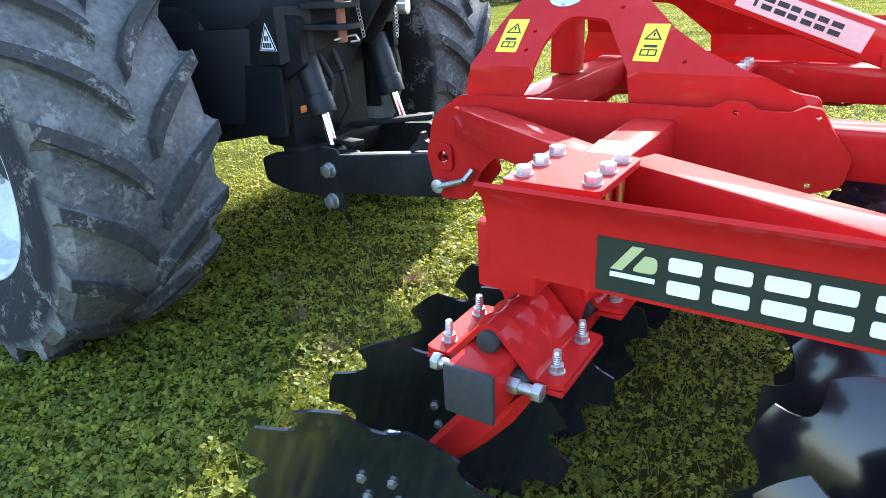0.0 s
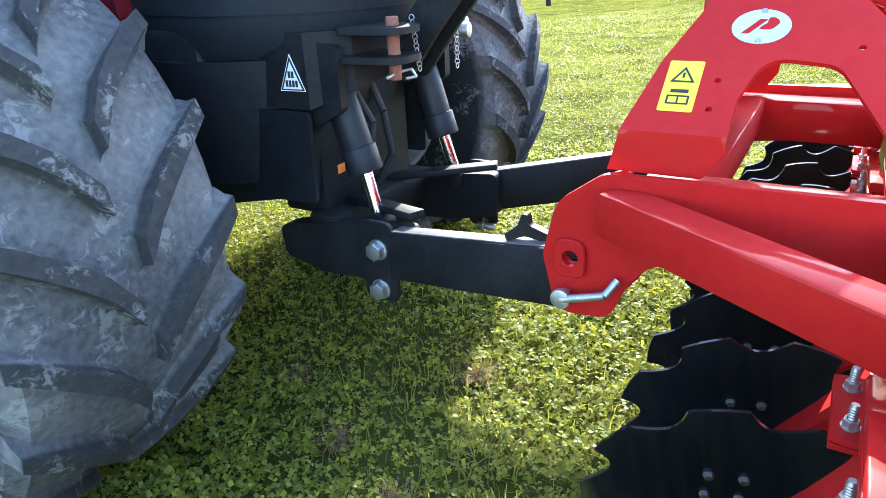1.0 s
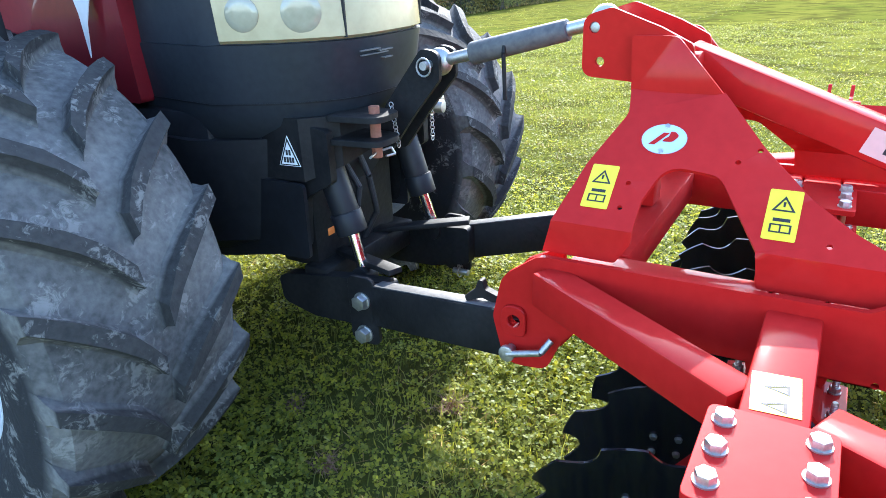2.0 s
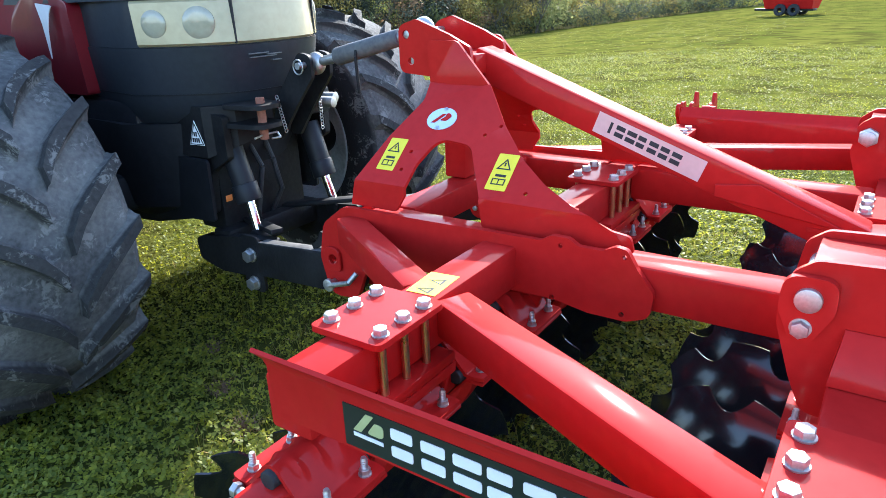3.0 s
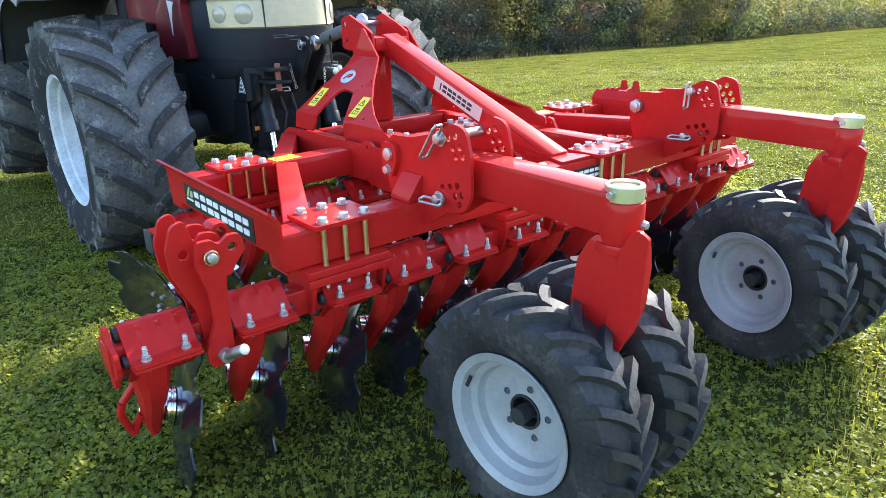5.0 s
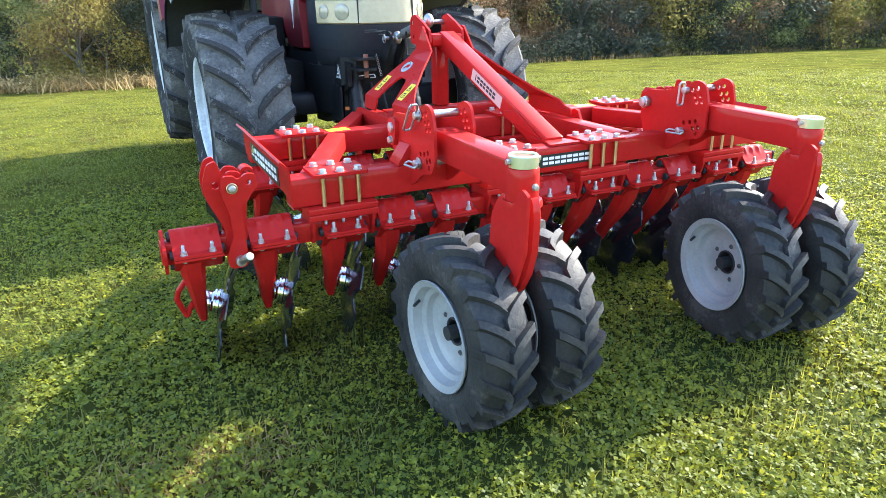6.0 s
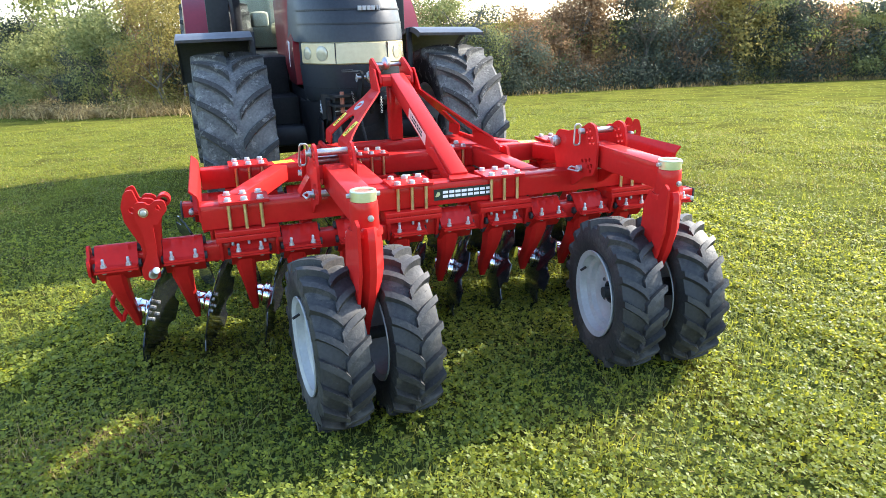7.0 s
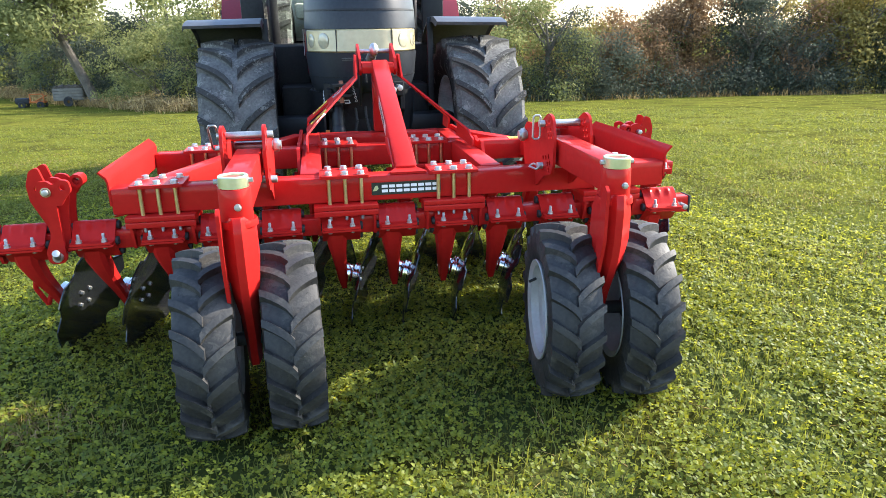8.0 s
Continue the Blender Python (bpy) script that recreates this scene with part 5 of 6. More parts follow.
# front linkage: bracket, lift cylinders, lower links, top link
body = part("linkage_frame", box(TX - 0.225, TX + 0.225, 2.98, 3.14, 0.54, 0.98, 0.015), DIRTY_STEEL, tractor)
for s in (-1, 1):
    part("cheek_plate", plate(rounded([(2.86, 0.86, 0.02), (2.86, 1.02, 0.02), (3.05, 1.05, 0.02), (3.05, 0.62, 0.03), (2.99, 0.62, 0.03), (2.97, 0.80, 0.05)]), (), 0.03, yz(-0.006 + s * 0.268 - 0.015), 0.004), DIRTY_STEEL, body)
    top, mid, low = Vector((-0.006 + s * 0.215, 2.925, 0.910)), Vector((-0.006 + s * 0.214, 2.855, 0.685)), Vector((-0.006 + s * 0.222, 2.812, 0.540))
    cylr = part("lift_cylinder", cyl(top, mid, 0.045, seg=24, bev=0.003), TRACTOR_BLACK, tractor, "black hydraulic lift cylinder")
    d = (mid - top).normalized()
    part("cylinder_gland", cyl(mid - d * 0.065, mid + d * 0.006, 0.051, seg=24, bev=0.003), TRACTOR_BLACK, cylr)
    part("piston_rod", cyl(mid, low, 0.019, seg=18), CHROME, cylr, "polished piston rod")
    part("rod_eye", cyl(low - Vector((0.03, 0, 0)), low + Vector((0.03, 0, 0)), 0.034, seg=20, bev=0.003), DIRTY_STEEL, cylr)
    link = part("lower_link", beam((s * 0.435, 2.12, 0.600), (TX + s * 0.278, 2.735, 0.492), 0.048, 0.135, 0.008), DIRTY_STEEL, tractor, "flat black lower link arm with dusty top")
    part("link_dust", beam((s * 0.412, 2.20, 0.6535), (TX + s * 0.282, 2.70, 0.5675), 0.044, 0.004, 0.001), DUST_STEEL, link)
    part("link_end", lathe([(0.02, -0.03), (0.062, -0.03), (0.066, 0), (0.062, 0.03), (0.02, 0.03), (0.02, -0.03)], Matrix.Translation((s * 0.425, 2.165, 0.585)) @ Matrix.Rotation(radians(90), 4, "Y"), 24), DIRTY_STEEL, link)
    part("rocker", plate(rounded([(2.66, 0.430, 0.02), (2.66, 0.572, 0.02), (2.86, 0.553, 0.05), (3.08, 0.522, 0.02), (3.125, 0.505, 0.03), (3.115, 0.415, 0.03), (2.98, 0.385, 0.08), (2.82, 0.395, 0.08)]), (), 0.046, yz(TX + s * 0.250 - 0.023), 0.006), DIRTY_STEEL, tractor)
    rk = part("rocker_plate", plate(rounded([(2.69, 0.36, 0.03), (2.70, 0.59, 0.03), (2.80, 0.59, 0.03), (2.80, 0.36, 0.03)]), (), 0.014, yz(TX + s * 0.30 - 0.007), 0.003), DIRTY_STEEL, tractor)
    for zz in (0.512, 0.396):
        share("bolt", BOLT_ME, pose(TX + s * 0.308, 2.745, zz, 0, 90 * s, 0) @ Matrix.Scale(1.7, 4), rk)
    part("link_stay", beam((TX + s * 0.24, 2.66, 0.60), (TX + s * 0.10, 3.0, 0.56), 0.05, 0.02, 0.004), DIRTY_STEEL, tractor)
part("link_cross", box(TX - 0.26, TX + 0.26, 2.92, 3.02, 0.46, 0.56, 0.01), DIRTY_STEEL, tractor)
# pick-up clevis with its rusty pin
for z in (0.985, 1.055):
    part("clevis_plate", plate(rounded([(TX - 0.225, 2.695, 0.05), (TX - 0.095, 2.695, 0.05), (TX - 0.075, 2.875, 0.02), (TX - 0.245, 2.875, 0.02)]), [circle(TX - 0.16, 2.752, 0.018)], 0.018, xy(z - 0.009), 0.003), DIRTY_STEEL, tractor)
part("clevis_pin", cyl((TX - 0.16, 2.752, 0.930), (TX - 0.16, 2.752, 1.085), 0.0165, seg=16, bev=0.002), RUST, tractor, "rusty vertical hitch pin")
part("pin_clip", clip([(TX - 0.22, 2.735, 0.945), (TX - 0.16, 2.752, 0.947), (TX - 0.11, 2.735, 0.95), (TX - 0.105, 2.725, 0.93), (TX - 0.14, 2.735, 0.93)], 0.004), ZINC, tractor)
part("bracket_box", skin([[(-0.312, 2.945, 0.862), (-0.228, 2.855, 0.902), (-0.045, 2.855, 0.925), (-0.045, 3.10, 0.90), (-0.312, 3.10, 0.862)], [(-0.312, 2.945, 1.056), (-0.228, 2.855, 1.056), (-0.045, 2.855, 1.056), (-0.045, 3.10, 1.056), (-0.312, 3.10, 1.056)]]), DIRTY_STEEL, tractor)
tri_m = Matrix.Translation((-0.3145, 2.992, 0.957)) @ Matrix.Rotation(radians(-84), 4, "Z")
pl = part("number_triangle", plate([(-0.040, -0.047), (0.040, -0.047), (0.0, 0.047)], (), -0.002, xz(0), 0), WHITE, tractor, "small white triangular plate with dark bars")
pl.matrix_basis = tri_m
part("plate_rim", plate([(-0.037, -0.0450), (0.037, -0.0450), (0.0, 0.0415)], (), -0.0006, xz(-0.0022), 0), SIGN_BLACK, pl)
part("plate_face", plate([(-0.030, -0.0415), (0.030, -0.0415), (0.0, 0.0290)], (), -0.0006, xz(-0.0030), 0), WHITE, pl)
for z0, xs in ((-0.013, (-0.009, 0.001)), (-0.036, (-0.019, -0.009, 0.001, 0.011))):
    for x0 in xs:
        part("plate_bar", box(x0, x0 + 0.0075, -0.0046, -0.0038, z0, z0 + 0.017, 0), RUBBER, pl)
# top link bracket
for dx in (-0.055, 0.045):
    part("top_bracket", plate(rounded([(2.60, 1.145, 0.03), (2.60, 1.225, 0.03), (2.66, 1.235, 0.03), (2.80, 1.06, 0.03), (2.86, 0.90, 0.03), (2.80, 0.90, 0.02), (2.70, 1.03, 0.04)]), (), 0.016, yz(TX + 0.03 + dx - 0.008), 0.003), DIRTY_STEEL, tractor)
part("top_bracket_pin", cyl((TX - 0.07, 2.632, 1.190), (TX + 0.12, 2.632, 1.190), 0.0125, seg=16), ZINC, tractor)
part("lynch_ring", clip([(TX - 0.066, 2.632 + 0.024 * math.cos(a), 1.186 + 0.026 * math.sin(a)) for a in np.linspace(0, 6.3, 15)], 0.0028), ZINC, tractor)
p0, p1 = Vector((TX + 0.03, 2.632, 1.190)), Vector((0.0, 2.128, 1.310))
dl = (p1 - p0)
toplink = part("top_link", cyl(p0 + dl * 0.22, p0 + dl * 0.80, 0.033, 0.029, seg=22, bev=0.004), DUST_STEEL, tractor, "grey steel top link with threaded ends")
part("link_thread", cyl(p0 + dl * 0.03, p0 + dl * 0.26, 0.018, seg=16), ZINC, toplink)
part("link_thread", cyl(p0 + dl * 0.76, p0 + dl * 0.97, 0.018, seg=16), ZINC, toplink)
for p in (p0, p1):
    own = bmesh.new()
    bmesh.ops.create_uvsphere(own, u_segments=20, v_segments=12, radius=0.042, matrix=Matrix.LocRotScale(p, None, (0.7, 1, 1)))
    part("link_eye", own, ZINC, toplink)
part("link_handle", clip([tuple(p0 + dl * 0.45 + Vector((-0.028, 0, 0))), tuple(p0 + dl * 0.45 + Vector((-0.034, 0.0, -0.02))), tuple(p0 + dl * 0.46 + Vector((-0.034, 0.0, -0.15)))], 0.006), DIRTY_STEEL, toplink)
part("mast_pin", cyl((-0.105, 2.122, 1.303), (0.105, 2.122, 1.303), 0.013, seg=16, bev=0.002), ZINC, harrow)
part("pin_ring", clip([(-0.098, 2.122 + 0.026 * math.cos(a), 1.297 + 0.026 * math.sin(a)) for a in np.linspace(0, 6.3, 15)], 0.0025), ZINC, harrow)
# hydraulic couplers
for i, (yy, zz) in enumerate(((2.755, 1.012), (2.79, 1.022))):
    cp = part("coupler", cyl((TX + 0.20, yy + 0.10, zz), (TX + 0.215, yy - 0.02, zz), 0.022, seg=20, bev=0.002), ZINC, tractor, "steel hydraulic coupler")
    cp.location.x = 0.05 * i
part("coupler_block", box(TX + 0.15, TX + 0.30, 2.84, 2.90, 0.96, 1.06, 0.006), DIRTY_STEEL, tractor)

# chain with two lynch pins on the further lower link, a tag and a catch
def ring(c, r, wire, normal="Y"):
    turn = Matrix.Rotation(radians(90), 4, "X" if normal == "Y" else "Y")
    bm = bmesh.new()
    pts = [Matrix.Translation(c) @ turn @ Vector((r * math.cos(2 * math.pi * i / 16), r * math.sin(2 * math.pi * i / 16), 0)) for i in range(17)]
    for a, b in zip(pts, pts[1:]):
        cyl(a, b, wire, seg=6, bm=bm)
    return bm


far_link = [o for o in tractor.children if o.name.startswith("lower_link")][1]
part("pin_ring", ring((0.245, 2.745, 0.495), 0.022, 0.003), ZINC, far_link)
part("pin_ring", ring((0.245, 2.725, 0.368), 0.022, 0.003), ZINC, far_link)
part("pin_stud", cyl((0.245, 2.70, 0.495), (0.245, 2.775, 0.495), 0.012, seg=14, bev=0.002), ZINC, far_link)
part("pin_stud", cyl((0.245, 2.69, 0.368), (0.245, 2.755, 0.368), 0.012, seg=14, bev=0.002), ZINC, far_link)
for i in range(9):
    part("chain_link", ring((0.245, 2.744 - 0.0018 * i, 0.470 - 0.0105 * i), 0.0075, 0.0017, "Y" if i % 2 else "X"), ZINC, far_link)
part("warning_tag", box(-0.3185, -0.2885, 2.868, 2.870, 0.700, 0.724, 0.001), ORANGE, tractor, "small orange warning tag")
part("link_catch", plate(rounded([(2.245, 0.640, 0.006), (2.300, 0.650, 0.01), (2.345, 0.630, 0.006), (2.350, 0.645, 0.006), (2.318, 0.672, 0.01), (2.308, 0.700, 0.006), (2.296, 0.700, 0.006), (2.290, 0.676, 0.01), (2.245, 0.662, 0.006)]), (), 0.022, yz(-0.395), 0.003), DIRTY_STEEL, tractor)
for i in range(12):
    part("chain_link", ring((TX - 0.085 + 0.0025 * i, 2.742, 1.075 - 0.012 * i), 0.0075, 0.0016, "Y" if i % 2 else "X"), ZINC, tractor)
for i in range(10):
    part("chain_link", ring((TX + 0.135, 2.735, 1.03 - 0.012 * i), 0.0075, 0.0016, "Y" if i % 2 else "X"), ZINC, tractor)
for pts in ([(TX + 0.02, 3.0, 0.95), (TX + 0.02, 2.93, 0.80), (TX + 0.05, 2.93, 0.66), (TX + 0.02, 3.0, 0.52)], [(TX - 0.06, 3.0, 0.92), (TX - 0.05, 2.92, 0.78), (TX - 0.08, 2.94, 0.60), (TX - 0.04, 3.0, 0.48)]):
    part("hose", clip(pts, 0.011), RUBBER, tractor)

# ---- grass and clover ----
rng = np.random.default_rng(7)


def patchy(x, y, size, seed):
    """Uneven density: a smooth pattern of sines between 0 and 1."""
    g = np.random.default_rng(seed)
    v = np.zeros_like(x)
    for _ in range(7):
        a, f, p = g.uniform(0, 6.28), g.uniform(0.5, 1.6) / size, g.uniform(0, 6.28)
        v += np.sin((x * np.cos(a) + y * np.sin(a)) * f * 6.28 + p)
    return 1 / (1 + np.exp(-v * 0.9))


def clover(name, x, y, size, label, fine=True):
    """Three rounded leaflets on a short stalk's height for every place; single leaflets where it stays far off."""
    n = len(x)
    z = rise(x, y) + rng.uniform(0.022, 0.052, n) * (0.60 + 0.5 * patchy(x, y, 1.1, 5) + 0.45 * patchy(x, y, 0.34, 15))
    yaw0 = rng.uniform(0, 6.28, n)
    V = []
    for k in range(3 if fine else 1):
        a = yaw0 + k * 2.094 + rng.uniform(-0.25, 0.25, n)
        s = size * rng.uniform(0.65, 1.25, n)
        tilt = rng.uniform(-0.45, 0.75, n)
        roll = rng.uniform(-0.75, 0.75, n)
        d = np.stack([np.cos(a) * np.cos(tilt), np.sin(a) * np.cos(tilt), np.sin(tilt)], -1)
        c = np.stack([-np.sin(a) * np.cos(roll), np.cos(a) * np.cos(roll), np.sin(roll)], -1)
        o = np.stack([x, y, z], -1)
        shape = ((0.0, 0.0), (0.62, 0.48), (1.02, 0.06), (0.66, -0.46)) if fine else ((0.0, 0.0), (0.72, 0.46), (1.05, 0.0), (0.72, -0.46))
        V.append(np.stack([o + d * (s * u)[:, None] + c * (s * v)[:, None] for u, v in shape], 1))
    V = np.concatenate(V).reshape(-1, 3)
    Fc = np.arange(len(V)).reshape(-1, 4)
    ob = raw(name, V, Fc, CLOVER if fine else CLOVER_FAR)
    return tagged(ob, label, "clover", kind="stuff")


def blades(name, x, y, tall, wide, material, label, category, lean=0.5, bent=True):
    """Tapering bent grass blades, two faces each."""
    n = len(x)
    a = rng.uniform(0, 6.28, n)
    hgt = tall * rng.uniform(0.5, 1.3, n) * (0.72 + 0.56 * patchy(x, y, 0.5, 16))
    w = wide * rng.uniform(0.7, 1.3, n)
    tilt = rng.uniform(0.05, lean, n)
    z = rise(x, y) - 0.004
    side = np.stack([-np.sin(a), np.cos(a), np.zeros(n)], -1) * w[:, None]
    out = np.stack([np.cos(a), np.sin(a), np.zeros(n)], -1)
    o = np.stack([x, y, z], -1)
    up = np.array([0, 0, 1.0])
    mid = o + out * (hgt * tilt * 0.4)[:, None] + up * (hgt * 0.55)[:, None]
    tip = o + out * (hgt * tilt * 1.3)[:, None] + up * (hgt * (1 - 0.35 * tilt))[:, None]
    if bent:
        V = np.stack([o - side, o + side, mid + side * 0.8, mid - side * 0.8, tip + side * 0.1, tip - side * 0.1], 1).reshape(-1, 3)
        base = np.arange(n)[:, None] * 6
        Fc = np.concatenate([base + np.array([0, 1, 2, 3]), base + np.array([3, 2, 4, 5])])
    else:
        V = np.stack([o - side, o + side, tip + side * 0.25, tip - side * 0.25], 1).reshape(-1, 3)
        Fc = np.arange(n * 4).reshape(-1, 4)
    ob = raw(name, V, Fc, material)
    return tagged(ob, label, category, kind="stuff")


def annulus(density, r0, r1, fade, cut=-99.0):
    """Places spread evenly over a ring round the machine, thinning out softly at both rims."""
    n = int(density * math.pi * (r1 * r1 - r0 * r0))
    r, a = np.sqrt(rng.uniform(r0 * r0, r1 * r1, n)), rng.uniform(0, 6.2832, n)
    w = np.clip((r1 - r) / fade, 0, 1)
    if r0 > 0:
        w = np.minimum(w, np.clip((r - r0) / fade, 0, 1))
    x, y = -0.2 + r * np.cos(a), 0.9 + r * np.sin(a)
    keep = (rng.uniform(0, 1, n) < w) & (rng.uniform(0, 1, n) < np.clip((y - cut) / 2.0, 0.0, 1))
    return x[keep], y[keep]


x, y = annulus(4900, 0.0, 3.9, 1.3, -2.7)
keep = rng.uniform(0, 1, len(x)) < 0.25 + 0.75 * patchy(x, y, 1.4, 1)
clover("clover_near", x[keep], y[keep], 0.0162, "low green clover leaves covering the field")
x, y = annulus(1800, 0.0, 3.9, 1.3, -2.7)
keep = rng.uniform(0, 1, len(x)) < 1.0 - 0.6 * patchy(x, y, 1.4, 1)
blades("grass_near", x[keep], y[keep], 0.066, 0.0021, BLADE, "short green grass blades among the clover", "grass", 0.9)
x, y = annulus(2100, 2.5, 8.4, 1.4, -2.7)
keep = rng.uniform(0, 1, len(x)) < 0.30 + 0.70 * patchy(x, y, 1.8, 2) ** 0.5 * patchy(x, y, 0.42, 22)
clover("clover_middle", x[keep], y[keep], 0.0200, "clover patches in the open field", False)
x, y = annulus(520, 2.5, 8.4, 1.4, -2.7)
blades("grass_middle", x, y, 0.046, 0.0026, BLADE, "short green grass of the open field", "grass", 1.0, False)
x, y = annulus(360, 6.5, 18.0, 2.5, 0.0)
keep = rng.uniform(0, 1, len(x)) < 0.10 + 0.9 * patchy(x, y, 2.6, 4) * patchy(x, y, 0.55, 24)
clover("clover_outer", x[keep], y[keep], 0.031, "clover patches further out in the field", False)
x, y = annulus(170, 6.5, 18.0, 2.5, 0.0)
blades("grass_outer", x, y, 0.040, 0.0055, BLADE, "short green grass further out", "grass", 2.2, False)
x, y = annulus(16, 14.0, 46.0, 6.0, 4.0)
blades("grass_far", x, y, 0.034, 0.013, BLADE, "short grass of the far field", "grass", 2.6, False)
x, y = annulus(1500, 0.0, 9.0, 1.5, -2.7)
keep = rng.uniform(0, 1, len(x)) < 0.03 + 0.55 * patchy(x, y, 1.3, 31) ** 3 * patchy(x, y, 0.4, 32)
blades("thatch", x[keep], y[keep], 0.040, 0.0022, STRAW, "dead straw-coloured grass among the clover", "dry grass", 2.2, False)
# dry tufts
for i, (tx, ty) in enumerate(((-0.338, 3.11), (-0.097, 2.587), (-0.534, 2.792), (-0.66, 2.52))):
    n = 160
    r = np.abs(rng.normal(0, 0.022, n))
    a = rng.uniform(0, 6.28, n)
    blades("dry_tuft", tx + r * np.cos(a), ty + r * np.sin(a), 0.050, 0.0014, DRY, "dry pinkish brown plant tuft in the clover", "dry plant", 1.2)

# ---- hedge and trees ----
def foliage(centres, radii, per, size, flat=0.75):
    """Leaves scattered through a crown of overlapping clumps, turned mostly outward to the light."""
    V = []
    for c, r in zip(centres, radii):
        n = int(per * r * r)
        d = rng.normal(0, 1, (n, 3))
        d /= np.linalg.norm(d, axis=1)[:, None]
        p = np.array(c) + d * (r * rng.uniform(0.18, 1.45, n) ** 0.6)[:, None] * np.array([1, 1, flat])
        face = d + np.array([0, 0, 0.35]) + rng.normal(0, 0.5, (n, 3))
        u = np.cross(face, rng.normal(0, 1, (n, 3)))
        u /= np.linalg.norm(u, axis=1)[:, None]
        w = np.cross(face, u)
        w /= np.linalg.norm(w, axis=1)[:, None]
        s = size * rng.uniform(0.5, 1.5, n)[:, None]
        V.append(np.stack([p - u * s, p + w * s * 0.5, p + u * s, p - w * s * 0.5], 1))
    V = np.concatenate(V).reshape(-1, 3)
    return V, np.arange(len(V)).reshape(-1, 4)


def limb(bm, p0, p1, r0, r1):
    return cyl(p0, p1, r0, r1, seg=9, bm=bm)


def tree(name, x, y, high, wide, material, label, category, seed, clumps=16, size=0.10, low=0.25, per=420, lean=0.0, thick=1.0, puff=(0.11, 0.21)):
    g = np.random.default_rng(seed)
    z0 = float(rise(x, y)) - 0.1
    th = thing(name, label, category, (x, y, z0))
    bm = None
    forks = 3 if high < 5 else 5
    trunk_h = high * (0.22 if high < 5 else 0.38)
    stems = 3 if high < 5 else 1
    cs, rs = [], []
    for k in range(stems):
        bx, by = g.uniform(-0.12, 0.12, 2) * wide * (stems > 1)
        r = 0.028 * high * thick / (2.6 if stems > 1 else 1)
        topp = (bx + lean + g.uniform(-0.1, 0.1) * wide * (lean == 0), by + g.uniform(-0.1, 0.1) * wide, trunk_h)
        bm = limb(bm, (bx, by, 0), topp, r, r * 0.7)
        for f in range(forks):
            a = g.uniform(0, 6.28)
            e = (topp[0] + math.cos(a) * wide * g.uniform(0.15, 0.38), topp[1] + math.sin(a) * wide * g.uniform(0.15, 0.38), high * g.uniform(0.48, 0.76))
            bm = limb(bm, topp, e, r * 0.6, r * 0.15)
            e2 = (e[0] + g.uniform(-0.15, 0.15) * wide, e[1] + g.uniform(-0.15, 0.15) * wide, e[2] + high * 0.08)
            mid = tuple((np.array(topp) + np.array(e)) / 2)
            bm = limb(bm, mid, e2, r * 0.3, r * 0.08)
            for q in range(3):
                w = g.uniform(0.45, 1.0)
                p0 = np.array(topp) * (1 - w) + np.array(e) * w
                p1 = p0 + np.array([g.uniform(-0.28, 0.28) * wide, g.uniform(-0.28, 0.28) * wide, g.uniform(0.02, 0.11) * high])
                bm = limb(bm, tuple(p0), tuple(p1), r * 0.16, r * 0.04)
    part("trunk", bm, BARK, th)
    for k in range(clumps):
        hz = g.uniform(low, 0.9)
        taper = 1.0 - 0.55 * max(0, hz - 0.5) / 0.5
        a, rad = g.uniform(0, 6.28), wide * 0.5 * math.sqrt(g.uniform(0.02, 1)) * taper
        cs.append((rad * math.cos(a) + lean * 1.3, rad * math.sin(a), hz * high))
        rs.append(g.uniform(*puff) * min(high, wide * 1.3))
    V, Fc = foliage(cs, rs, per, size)
    crown = raw("crown", V, Fc, material, th)
    return th


HEDGE = [(-19, 44), (-12, 36), (-5.5, 24.5), (0.5, 21.5), (8, 23), (16, 24.5), (24, 25), (33, 24), (42, 22), (52, 18.5), (62, 12)]
NAMES = {LEAF_GREEN: "green willow bush in the hedge", LEAF_DARK: "dark green hedge bush at the field edge", LEAF_GOLD: "yellowing autumn bush in the hedge", LEAF_RUST: "rusty brown autumn bush in the hedge"}
# stretches of the hedge along x: the kinds that grow there and their height
STRETCH = [(-99, -13, (LEAF_GREEN, LEAF_DARK, LEAF_GREEN), 3.8), (-13, -4.2, (LEAF_GREEN, LEAF_GREEN, LEAF_DARK), 2.9), (-4.2, -1.4, (LEAF_GREEN, LEAF_GOLD), 3.9), (-1.4, 3.0, (LEAF_DARK, LEAF_RUST), 4.0), (3.0, 7.4, (LEAF_GREEN, LEAF_GOLD), 4.6), (7.4, 10.2, (LEAF_GOLD, LEAF_GREEN), 4.6), (10.2, 14.3, (LEAF_DARK, LEAF_RUST), 4.0), (14.3, 19, (LEAF_RUST, LEAF_DARK), 4.7), (19, 23.5, (LEAF_DARK, LEAF_RUST), 4.7), (23.5, 27.5, (LEAF_DARK, LEAF_DARK, LEAF_GOLD), 5.2), (27.5, 46, (LEAF_GOLD, LEAF_DARK, LEAF_GREEN), 4.3), (46, 99, (LEAF_GREEN, LEAF_GOLD), 2.7)]
spots = []
for (xa, ya), (xb, yb) in zip(HEDGE, HEDGE[1:]):
    n = max(2, int(math.hypot(xb - xa, yb - ya) / 2.1))
    spots += [(xa + (xb - xa) * i / n, ya + (yb - ya) * i / n) for i in range(n)]
hg = np.random.default_rng(11)


